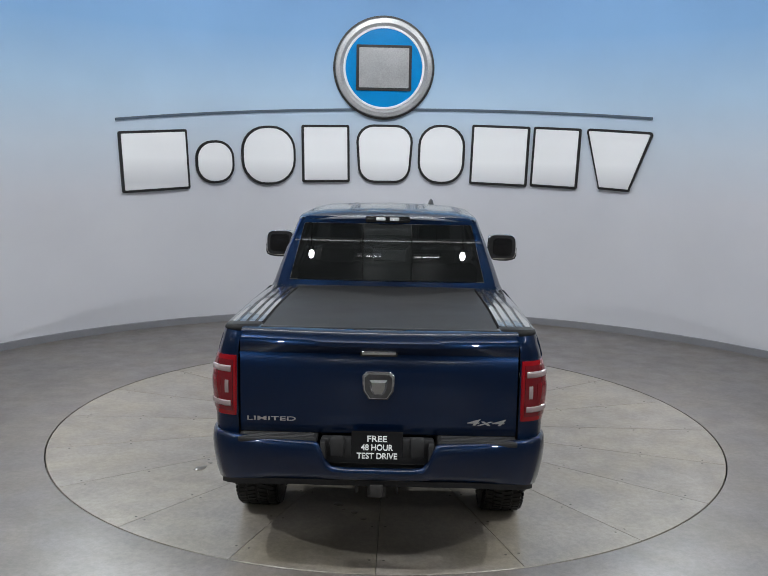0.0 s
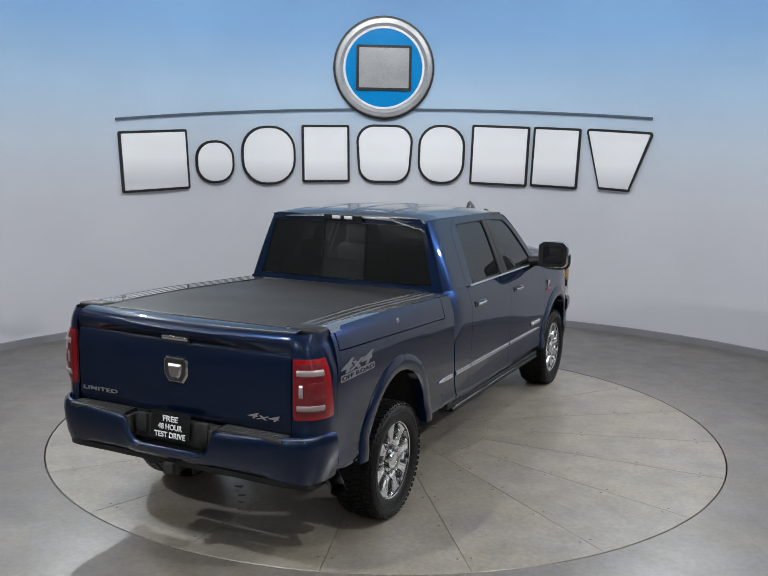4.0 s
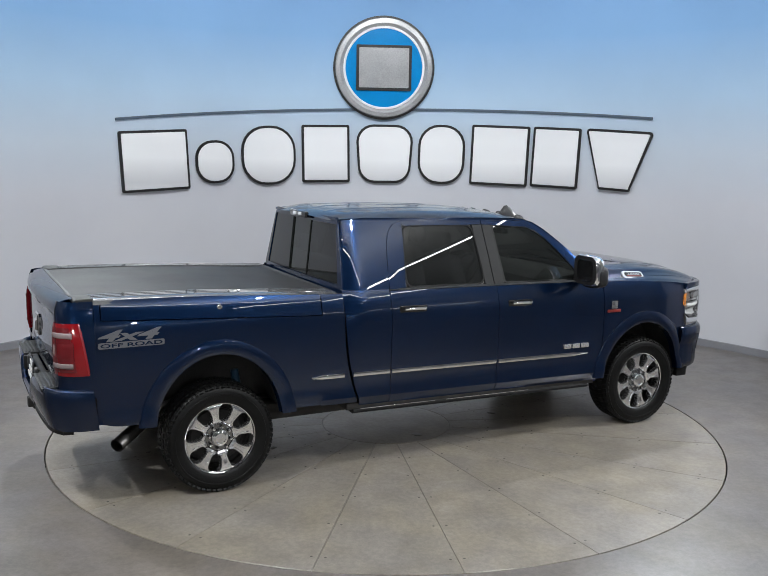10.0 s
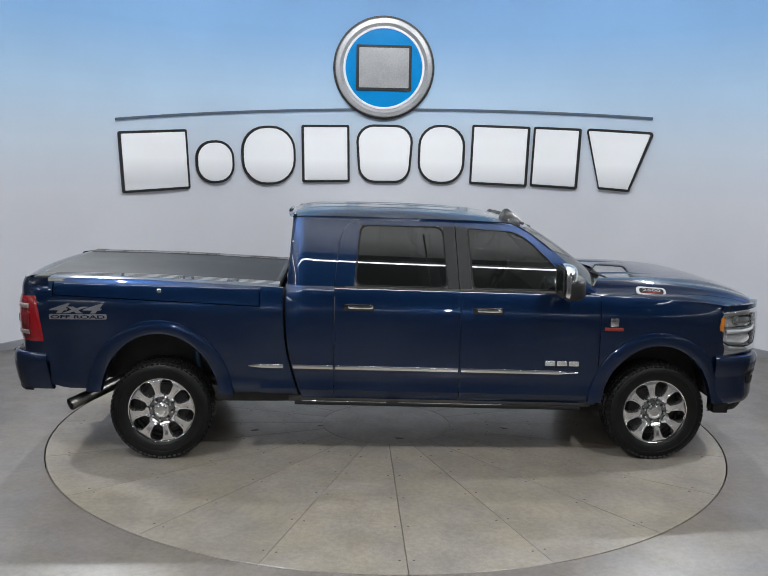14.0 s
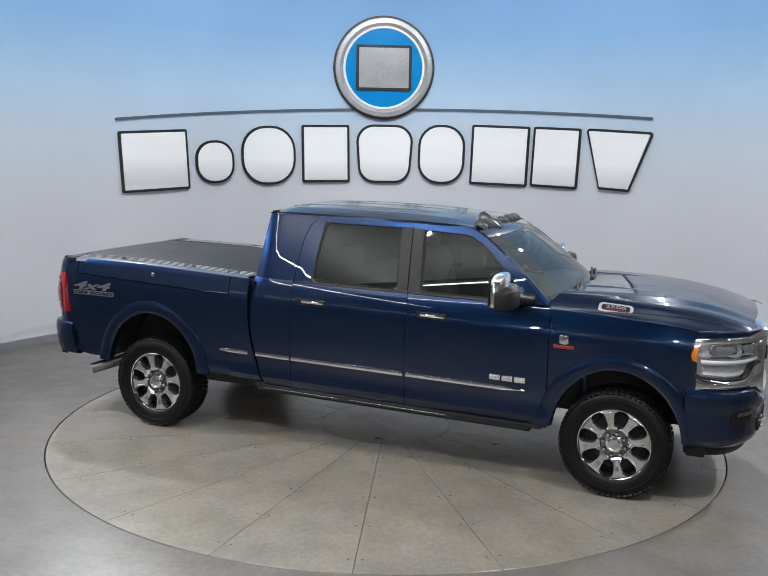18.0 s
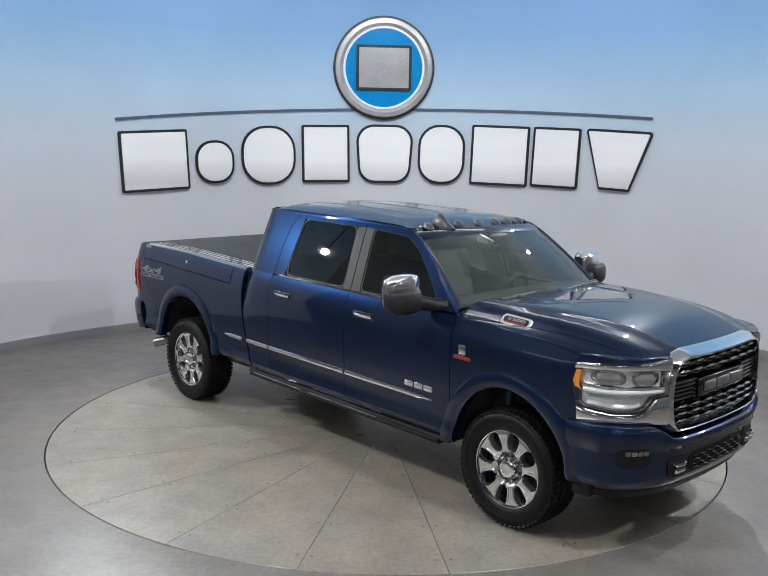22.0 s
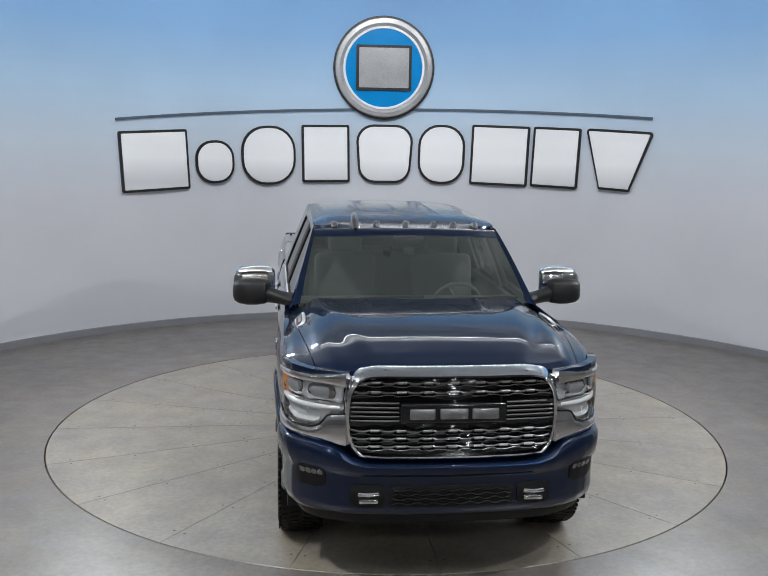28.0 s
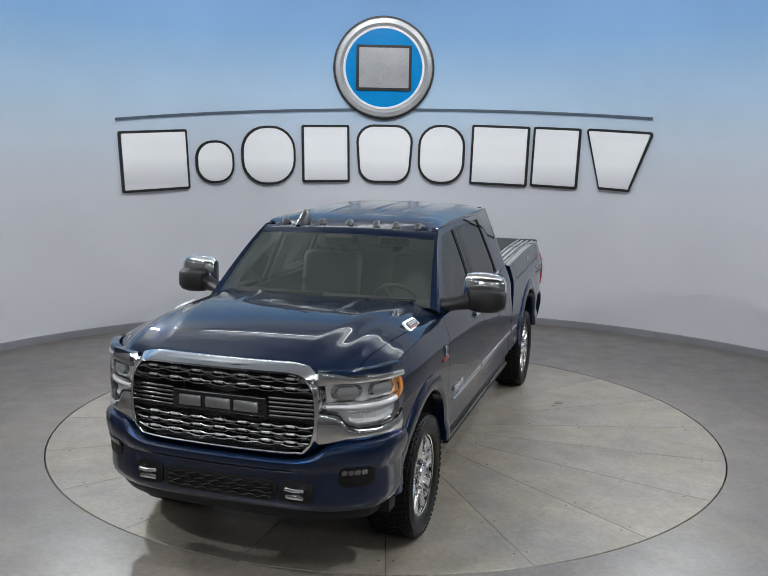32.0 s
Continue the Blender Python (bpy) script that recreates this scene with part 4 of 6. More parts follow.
    # chrome side mouldings
    for x0, x1, p in ((-1.17, -0.892, truck), (-0.815, -0.492, quarter), (-0.474, 0.53, rear), (0.553, 1.52, front)):
        b = bmesh.new()
        rows = []
        for x in columns(x0, x1, step=0.08):
            k = 1.0 if not ((x0 < -1 and x < -1.1) or (x1 > 1 and x > 1.38)) else max(0.3, (x + 1.17) / 0.09 if x < 0 else (1.52 - x) / 0.14)
            y = y_low(x, 0.775)
            rows.append([(x, s * (y - 0.01), 0.775 - 0.02 * k), (x, s * (y + 0.009), 0.775 - 0.016 * k), (x, s * (y + 0.013), 0.775), (x, s * (y + 0.009), 0.775 + 0.016 * k), (x, s * (y - 0.01), 0.775 + 0.02 * k)])
        grid(b, rows, cap=True, flip=s > 0)
        part("side_moulding", raked(b), CHROME, p, "chrome side moulding")
    # handles
    for x, z, p in ((-0.285, 1.272, rear), (0.76, 1.27, front)):
        b = bmesh.new()
        y = y_low(x, z)
        box(b, (x, s * (y - 0.004), z), (0.25, 0.018, 0.056), 0.008, 3)
        hd = part("door_handle", raked(b), GLOSS, p, "black handle surround")
        b = bmesh.new()
        grid(b, [[(x + u, s * (y + 0.012 + o), z + 0.004 + w) for o, w in ((0, -0.012), (0.012 + o2, -0.010), (0.016 + o2, 0.0), (0.012 + o2, 0.010), (0.0, 0.012))] for u, o2 in ((-0.085, -0.008), (-0.07, 0), (0.0, 0.004), (0.07, 0.002), (0.10, 0), (0.112, -0.008))], cap=True)
        part("handle_grip", raked(b), CHROME, hd, "chrome grip")
    # fender
    xs = columns(1.691, 2.735, FRONT_AXLE)
    fender = panel("front_fender", [(x, arch_z(x, FRONT_AXLE)) for x in xs], [(x, lerp(1.412, 1.352, max(0, (x - 1.9) / 0.84) ** 1.6)) for x in xs], 16, y_low, "blue front fender")
    # badges
    b = bmesh.new()
    for k in range(3):
        box(b, (1.285 + 0.098 * k, s * 1.003, 0.852), (0.085, 0.012, 0.042), 0.005)
    part("badge", raked(b), ALLOY, front, "three plain silver badge bars")
    b = bmesh.new()
    fy = y_low(1.80, 1.18)
    box(b, (1.80, s * (fy + 0.002), 1.205), (0.07, 0.01, 0.075), 0.012)
    part("badge", raked(b), CHROME, fender, "plain chrome badge block")
    b = bmesh.new()
    box(b, (1.80, s * (fy + 0.003), 1.148), (0.155, 0.01, 0.026), 0.004)
    part("badge", raked(b), RED_BADGE, fender, "red badge bar")
    side = Matrix(((-s, 0, 0, -2.52), (0, 0, s, s * 1.003), (0, 1, 0, 1.252), (0, 0, 0, 1)))
    writing("4x4", truck, side, 0.43, 0.078, DECAL, 0.35, 0.028)
    b = bmesh.new()
    prism(b, rounded(0.45, 0.042, 0.010, 3), 0.002, side @ pose(0.01, -0.067, -0.001))
    bar = part("decal_bar", b, DECAL, truck, "silver decal bar with dark letters")
    writing("OFF ROAD", bar, side @ pose(0.01, -0.067, 0.0015), 0.42, 0.027, PAINT, 0.0, 0.02)
    # running board
    b = bmesh.new()
    rows = [[(x, s * y, z) for y, z in ((0.80, 0.450), (0.955, 0.446), (0.978, 0.456), (0.978, 0.473), (0.965, 0.482), (0.80, 0.484))] for x in (-0.80, -0.77, -0.4, 0.0, 0.4, 0.8, 1.2, 1.53, 1.56)]
    grid(b, rows, close_u=True, cap=True, flip=s > 0)
    board = part("running_board", raked(b), MATTE, truck, "black running board with bright edge")
    for x0, x1 in ((-0.74, -0.05), (0.05, 0.9)):
        b = bmesh.new()
        box(b, ((x0 + x1) / 2, s * 0.966, 0.484), (x1 - x0, 0.016, 0.008), 0.003)
        part("edge_strip", raked(b), CHROME, board, "bright edge strip")
    b = bmesh.new()
    box(b, (0.4, s * 0.80, 0.50), (2.5, 0.30, 0.06), 0.01)
    part("rocker", raked(b), UNDER, truck)
    # dark strip added behind the bed gap to stand for its shade
    b = bmesh.new()
    grid(b, [[(gap_x(z) + d, s * y, z) for d, y in ((-0.06, 0.90), (-0.03, 0.905), (0.03, 0.905), (0.06, 0.90))] for z in [lerp(0.5, 1.41, i / 16) for i in range(17)]], flip=s > 0)
    part("gap_shade_strip", raked(b), UNDER, truck)


ALLOY = worn(material("polished_alloy", (0.70, 0.70, 0.71), 0.2, 0.75), (0.70, 0.70, 0.71), 0.05, 14.0, 0.0, 90.0, (0.2, 0.3))
WHEEL_METAL = worn(material("chromed_wheel_metal", (0.8, 0.8, 0.81), 0.14, 0.95), (0.8, 0.8, 0.81), 0.05, 14.0, 0.0, 90.0, (0.12, 0.22))
SMOKE = material("smoked_grey_plastic", (0.05, 0.05, 0.052), 0.3, 0.0, 0.3)
BLACK_PILLAR = worn(material("satin_black_pillar", (0.013, 0.013, 0.014), 0.5, 0.0, 0.0, 0.3), (0.013, 0.013, 0.014), 0.15, 8.0, 0.0, 90.0, (0.42, 0.55))
DECAL = material("silver_decal", (0.17, 0.175, 0.195), 0.35, 0.3)


def flare(s, c):
    b = bmesh.new()
    rows = []
    for i in range(41):
        a = math.pi * i / 40
        row = []
        for k, o in ((0.985, -0.05), (1.0, 0.010), (1.03, 0.018), (1.10, 0.021), (1.19, 0.017), (1.24, 0.008), (1.255, -0.012)):
            x, z = c + 0.475 * k * math.cos(a), 0.47 + (0.55 + (k - 1) * 0.44) * math.sin(a)
            z = max(z, 0.53)
            row.append((x, s * (y_low(x, max(0.6, z)) + o), z))
        rows.append(row)
    grid(b, rows, flip=s < 0)
    part("wheel_flare", raked(b), PAINT, truck, "blue wheel arch flare")
    b = bmesh.new()
    rows = []
    for i in range(25):
        a = math.pi * i / 24
        rows.append([(c + 0.505 * math.cos(a), s * y, 0.545 + 0.51 * math.sin(a)) for y in (0.94, 0.8, 0.55)])
    vs = grid(b, rows, flip=s > 0)
    b.faces.new([r[-1] for r in vs])
    part("wheel_well", raked(b), UNDER, truck, "dark wheel well liner")


# The body paint with a rougher, more reflective clear coat.
ROOF_PAINT = PAINT.copy()
ROOF_PAINT.name = "soft_coat_roof_paint"
ROOF_PAINT.node_tree.nodes["Principled BSDF"].inputs["Coat Roughness"].default_value = 0.16
ROOF_PAINT.node_tree.nodes["Principled BSDF"].inputs["Coat IOR"].default_value = 2.0


def roof_edge(x):
    return soft_table(x, [(-0.9, 1.955), (-0.8, 1.975), (-0.6, 1.98), (0.6, 1.98), (0.9, 1.972), (0.99, 1.96), (1.05, 1.932), (1.14, 1.90)], 0.03)


def roof():
    b = bmesh.new()
    zc = [(-0.885, 1.975), (-0.86, 2.0), (-0.8, 2.025), (-0.65, 2.045), (-0.2, 2.06), (0.4, 2.055), (0.8, 2.035), (1.0, 2.0), (1.1, 1.965), (1.15, 1.94)]
    ys = [lerp(-1, 1, i / 110) for i in range(111)]
    rows = []
    for x in [-0.885, -0.875, -0.86, -0.84, -0.8, -0.74, -0.65, -0.5, -0.3, 0.0, 0.3, 0.5, 0.62, 0.7, 0.78, 0.86, 0.92, 0.98, 1.04, 1.1, 1.14]:
        row = []
        for v in ys:
            w = 0.718 - (0.012 if x > 1.0 else 0) - 0.06 * max(0.0, (-0.74 - x) / 0.145) ** 2
            y = w * v
            z = soft_table(x, zc, 0.06) - 0.016 - 0.028 * v * v - 0.02 * v * v * max(0, (x - 0.8) / 0.35)
            rib = max(0.0, math.cos(v * 4.5 * math.pi)) ** 12 if abs(v) < 0.8 else 0.0
            z += 0.0045 * rib * min(1, max(0, (x + 0.8) / 0.12)) * min(1, max(0, (0.7 - x) / 0.2))
            z = lerp(z, roof_edge(x), max(0.0, (abs(v) - 0.72) / 0.28) ** 2)
            xx = x - (0.06 * v * v if x > 1.0 else 0) + (0.06 * v ** 4 if x < -0.7 else 0)
            row.append((xx, y, z))
        rows.append(row)
    grid(b, rows, flip=True)
    top = part("roof", raked(b), ROOF_PAINT, truck, "blue ribbed cab roof")
    # rail between roof and doors
    for s in (-1, 1):
        b = bmesh.new()
        rows = []
        for x in columns(-0.83, 1.02, step=0.1):
            e = roof_edge(x)
            rows.append([(x, s * y_top(x, 1.955), min(1.955, e - 0.008)), (x, s * (y_top(x, 1.97) + 0.003), min(1.966, e - 0.004)), (x, s * 0.715, e - 0.001), (x, s * 0.69, e - 0.004)])
        grid(b, rows, flip=s > 0)
        part("roof_rail", raked(b), PAINT, top)
    for y in (-0.557, -0.229, 0.004, 0.225, 0.384, 0.556):
        b = bmesh.new()
        lathe(b, [(0.0, 0.020), (0.016, 0.018), (0.027, 0.012), (0.033, 0.002), (0.035, -0.02)], 20, "z")
        bmesh.ops.transform(b, matrix=Matrix.Translation((1.05 - 0.08 * y * y, y, 1.978 - 0.03 * y * y)) @ pose(0, 0, 0, 0, 20) @ Matrix.Diagonal((1.5, 0.8, 1, 1)), verts=b.verts)
        part("marker_lamp", raked(b), SMOKE, top, "small dark cab marker lamp")
    b = bmesh.new()
    rows = []
    for x, h, w in ((0.925, 0.0, 0.012), (0.94, 0.034, 0.024), (0.965, 0.062, 0.03), (0.995, 0.071, 0.034), (1.03, 0.060, 0.038), (1.07, 0.036, 0.039), (1.11, 0.012, 0.034), (1.14, 0.0, 0.018)):
        f = 1.993 - 0.28 * max(0.0, x - 0.98)
        rows.append([(x, -0.40 - w, f - 0.03), (x, -0.40 - w, f), (x, -0.40 - w * 0.62, f + 0.004 + h * 0.7), (x, -0.40, f + 0.006 + h), (x, -0.40 + w * 0.62, f + 0.004 + h * 0.7), (x, -0.40 + w, f), (x, -0.40 + w, f - 0.03)])
    grid(b, rows, flip=True)
    part("antenna_fin", raked(b), SMOKE, top, "dark shark-fin antenna")


def cab_back():
    xb = lambda z: lerp(-0.866, -0.81, (z - 1.43) / 0.54) - 0.0
    def sheet(name, pts_low, pts_high, mat, parent, label="", n=10, off=0.0):
        b = bmesh.new()
        rows = []
        for j in range(5):
            row = []
            for i in range(n + 1):
                y = lerp(lerp(pts_low[0][0], pts_low[1][0], i / n), lerp(pts_high[0][0], pts_high[1][0], i / n), j / 4)
                z = lerp(lerp(pts_low[0][1], pts_low[1][1], i / n), lerp(pts_high[0][1], pts_high[1][1], i / n), j / 4)
                row.append((xb(z) - 0.035 * (1 - (y / 0.9) ** 2) + off, y, z))
            rows.append(row)
        vs = grid(b, rows, flip=True)
        rim = vs[0] + [r[-1] for r in vs[1:]] + vs[-1][::-1][1:] + [r[0] for r in vs[1:-1]][::-1]
        ins = [b.verts.new(v.co + Vector((0.02, 0, 0))) for v in rim]
        for i in range(len(rim)):
            j = (i + 1) % len(rim)
            b.faces.new((rim[i], ins[i], ins[j], rim[j]))
        return part(name, outward(raked(b), (0.3, 0, 1.4)), mat, parent, label)
    back = sheet("cab_back", ((-0.90, 0.55), (0.90, 0.55)), ((-0.875, 1.46), (0.875, 1.46)), PAINT, truck, "blue back wall of the cab")
    sheet("frame_top", ((-0.70, 1.925), (0.70, 1.925)), ((-0.66, 1.98), (0.66, 1.98)), PAINT, back)
    for s in (-1, 1):
        sheet("frame_side", ((s * 0.795, 1.46), (s * 0.875, 1.46)), ((s * 0.675, 1.925), (s * 0.70, 1.925)), PAINT, back)
        b = bmesh.new()
        tube(b, [(xb(z) + 0.014, s * (y_top(xb(z) + 0.01, z) - 0.016), z) for z in [lerp(1.40, 1.945, i / 8) for i in range(9)]], 0.016, 10)
        part("corner", raked(b), PAINT, back)
        sheet("window", ((s * 0.20, 1.465), (s * 0.79, 1.465)), ((s * 0.195, 1.922), (s * 0.674, 1.922)), PRIVACY, back, "dark rear window pane", 8, 0.008)
    sheet("sliding_pane", ((-0.197, 1.465), (0.197, 1.465)), ((-0.192, 1.922), (0.192, 1.922)), SLIDER, back, "sliding rear pane", 6, 0.012)
    for y in (-0.198, 0.198):
        b = bmesh.new()
        box(b, (xb(1.69) - 0.028, y, 1.693), (0.010, 0.010, 0.46), 0.002, 1, pose(0, 0, 0, 0, 6))
        part("slider_post", raked(b), RUBBER, back)
    b = bmesh.new()
    box(b, (-0.875, 0, 1.965), (0.035, 0.36, 0.055), 0.014)
    lamp = part("cargo_lamp", raked(b), GLOSS, truck, "high stop and cargo lamp")
    for y in (-0.055, 0.055):
        b = bmesh.new()
        box(b, (-0.893, y, 1.967), (0.01, 0.075, 0.026), 0.004)
        part("lens", raked(b), LAMP_SILVER, lamp, "clear lens")


# -- front --
def hood():
    zc = [(1.68, 1.525), (1.9, 1.535), (2.3, 1.54), (2.6, 1.522), (2.85, 1.485), (3.0, 1.443), (3.08, 1.404), (3.16, 1.362)]
    shoulder = [(0.0, 0.0), (0.70, -0.038), (0.76, -0.056), (0.81, -0.080), (0.86, -0.104), (0.91, -0.122), (0.952, -0.145)]

    def section(x, y):
        """Fall of the hood's skin below its middle line: a wide dome between two creases that draw together towards the nose."""
        y = abs(y)
        crease = soft_table(x, [(1.7, 0.74), (2.0, 0.70), (2.4, 0.63), (2.8, 0.56), (3.15, 0.51)], 0.1)
        fade = min(1.0, max(0.0, (3.12 - x) / 0.35))
        step = 0.5 - 0.5 * math.cos(math.pi * min(1.0, max(0.0, (y - crease + 0.08) / 0.16)))
        dome = -0.010 * min(1.0, y / crease) ** 2 - 0.020 * step * (0.35 + 0.65 * fade)
        scoop = math.exp(-((y - 0.40 + 0.05 * (x - 1.9)) / 0.016) ** 2) * min(1.0, max(0.0, (2.32 - x) / 0.3))
        out = soft_table(y, shoulder, 0.012)
        side = min(1.0, max(0.0, (y - crease) / max(0.05, 0.80 - crease)))
        return lerp(dome, min(dome, out), side) + 0.010 * scoop

    front = [(0.0, 3.16), (0.4, 3.15), (0.5, 3.135), (0.6, 3.115), (0.655, 3.10), (0.72, 3.08), (0.79, 3.04), (0.855, 2.985), (0.905, 2.92), (0.94, 2.84), (0.952, 2.76)]
    rear = [(0.0, 1.86), (0.5, 1.80), (0.76, 1.70), (0.82, 1.63), (0.90, 1.63), (0.952, 1.685)]
    def skin(lo, hi, n):
        """lo, hi: edges as functions of the way from cowl to nose."""
        b = bmesh.new()
        rows = []
        for i in range(41):
            t = i / 40
            row = []
            for k in range(n + 1):
                y = lerp(lo(t), hi(t), k / n)
                x = lerp(soft_table(abs(y), rear, 0.03), soft_table(abs(y), front, 0.02), t)
                z = (soft_table(x, zc, 0.22) + soft_table(x, zc, 0.12)) / 2 + section(x, y)
                z -= 0.012 * max(0, (t - 0.97) / 0.03)
                row.append((x, y * (1 - 0.03 * max(0, (x - 2.2) / 0.7) ** 2), z))
            rows.append(row)
        vs = grid(b, rows, flip=True)
        rim = vs[0] + [r[-1] for r in vs[1:]] + vs[-1][::-1][1:] + [r[0] for r in vs[1:-1]][::-1]
        ins = [b.verts.new(v.co + Vector((0, 0, -0.02))) for v in rim]
        for i in range(len(rim)):
            j = (i + 1) % len(rim)
            b.faces.new((rim[i], ins[i], ins[j], rim[j]))
        return raked(b)
    for s in (-1, 1):
        edge = lambda t: lerp(0.905, 0.80, t ** 1.3) + 0.005
        part("fender_top", skin(edge, lambda t: 0.952, 10) if s > 0 else skin(lambda t: -0.952, lambda t: -edge(t), 10), PAINT, truck)
    b = skin(lambda t: -lerp(0.905, 0.80, t ** 1.3), lambda t: lerp(0.905, 0.80, t ** 1.3), 120)
    top = part("hood", b, PAINT, truck, "blue sculpted hood")
    for s in (-1, 1):
        b = bmesh.new()
        m = Matrix.Translation((2.14, s * 0.842, 1.44)) @ pose(0, 0, 0, 0, 2.5, 0 if s < 0 else 180) @ pose(0, 0, 0, 44)
        prism(b, rounded(0.25, 0.085, 0.03, 5), 0.014, m, 0.004)
        bd = part("hood_badge", raked(b), SATIN, top, "chrome-framed model badge")
        b = bmesh.new()
        prism(b, rounded(0.206, 0.05, 0.02, 5), 0.004, m @ pose(0, 0, 0.013), 0.001)
        part("badge_field", raked(b), BLACK_PILLAR, bd)
        b = bmesh.new()
        prism(b, rounded(0.17, 0.009, 0.003, 3), 0.004, m @ pose(0, -0.018, 0.0155), 0.001)
        part("badge_bar", raked(b), RED_BADGE, bd, "red badge bar")
        for w in writing("2500", bd, m @ pose(0, 0.006, 0.0175), 0.15, 0.024, BADGE_LIGHT):
            for v in w.data.vertices:
                v.co.z -= RAKE * v.co.x
    for s in (-1, 1):
        b = bmesh.new()
        grid(b, [[(x, s * y, z - 0.005 - 0.25 * max(0.0, 1.60 - x)) for y, z in ((0.79, 1.442), (0.83, 1.428), (0.87, 1.413), (0.91, 1.40), (0.945, 1.386))] for x in (1.54, 1.58, 1.62, 1.66, 1.70, 1.74)])
        part("cowl_corner", raked(b), PAINT, truck)
    # cowl and wipers
    b = bmesh.new()
    rows = []
    for y in [lerp(-0.79, 0.79, i / 24) for i in range(25)]:
        q = (y / 0.84) ** 2
        rows.append([(1.90 - 0.17 * q, y, 1.478 - 0.05 * q), (1.88 - 0.18 * q, y, 1.50 - 0.045 * q), (1.76 - 0.16 * q, y, 1.515 - 0.045 * q), (1.72 - 0.16 * q, y, 1.49 - 0.04 * q)])
    grid(b, rows)
    cowl = part("cowl", raked(b), BLACK, truck, "black cowl panel below the windscreen")
    for y0, y1 in ((0.10, 0.72), (-0.62, 0.02)):
        b = bmesh.new()
        tube(b, [(1.83, y0 - 0.02, 1.512), (1.80, lerp(y0, y1, 0.5), 1.524), (1.745, y1, 1.515)], 0.013, 8)
        tube(b, [(1.815, y0 + 0.0, 1.522), (1.71, y1 + 0.03 * (1 if y1 > 0 else 0), 1.522)], 0.010, 6)
        part("wiper", raked(b), MATTE, cowl)


def windscreen():
    def edge(v):
        q = v * v
        return (1.82 - 0.175 * q, 0.845 * v, 1.508 - 0.05 * q), (1.165 - 0.10 * q, 0.715 * v, 1.94 - 0.022 * q)
    b = bmesh.new()
    rows = []
    for j in range(9):
        t = j / 8
        row = []
        for i in range(25):
            v = lerp(-1, 1, i / 24)
            lo, hi = edge(v)
            p = Vector(lo).lerp(Vector(hi), t)
            p += Vector((0.4, 0, 0.55)) * 0.04 * 4 * t * (1 - t) * 0.85
            row.append(p)
        rows.append(row)
    grid(b, rows)
    ws = part("windscreen", outward(raked(b), (0.3, 0, 1.2)), SHIELD_GLASS, truck, "greenish windscreen glass")
    ws.visible_shadow = False
    for s in (-1, 1):
        b = bmesh.new()
        rows = []
        for j in range(9):
            t = j / 8
            lo, hi = edge(s)
            p = Vector(lo).lerp(Vector(hi), t) + Vector((0.4, 0, 0.55)) * 0.136 * t * (1 - t)
            aw = [(1.655, BELT), (1.63, 1.45), (1.545, 1.53), (1.465, 1.60), (1.385, 1.67), (1.30, 1.745), (1.20, 1.825), (1.11, 1.89), (0.99, 1.95)][j]
            q = Vector((aw[0], s * y_top(*aw), aw[1]))
            inner = Vector(lo).lerp(Vector(hi), t) * 1.0
            inner.y -= s * 0.03
            mid = p.lerp(q, 0.5) + Vector((0.012, s * 0.012, 0.006))
            rows.append([p + Vector((0.004, -s * 0.006, 0.002)), p + Vector((0.006, s * 0.004, 0.004)), mid, q])
        grid(b, rows, flip=s < 0)
        part("windscreen_pillar", raked(b), PAINT, truck, "blue windscreen pillar")
    b = bmesh.new()
    rows = []
    for i in range(25):
        v = lerp(-1, 1, i / 24)
        hi = Vector(edge(v)[1])
        rows.append([hi + Vector((0.058, 0, -0.042)), hi + Vector((0.060, 0, -0.032)), hi + Vector((0.02, 0, 0.0)), hi + Vector((-0.025, 0, 0.016))])
    grid(b, rows, flip=True)
    part("windscreen_header", raked(b), PAINT, truck, "blue roof edge above the windscreen")


def x_front(y):
    """Plan line of the nose."""
    y = abs(y)
    return 3.215 - 0.085 * (y / 0.9) ** 2 - 0.23 * (y / 0.97) ** 9


def closed(half):
    """A closed outline from its half with y >= 0, listed from the top centre to the bottom centre."""
    return half + [(-y, z) for y, z in half[::-1] if y > 1e-6]


def dense(half, n=44):
    d = [0.0]
    for a, c in zip(half, half[1:]):
        d.append(d[-1] + math.hypot(c[0] - a[0], c[1] - a[1]))
    out = []
    for i in range(n + 1):
        u = d[-1] * i / n
        k = max(j for j in range(len(d) - 1) if d[j] <= u + 1e-9)
        t = (u - d[k]) / (d[k + 1] - d[k])
        out.append((lerp(half[k][0], half[k + 1][0], t), lerp(half[k][1], half[k + 1][1], t)))
    return out


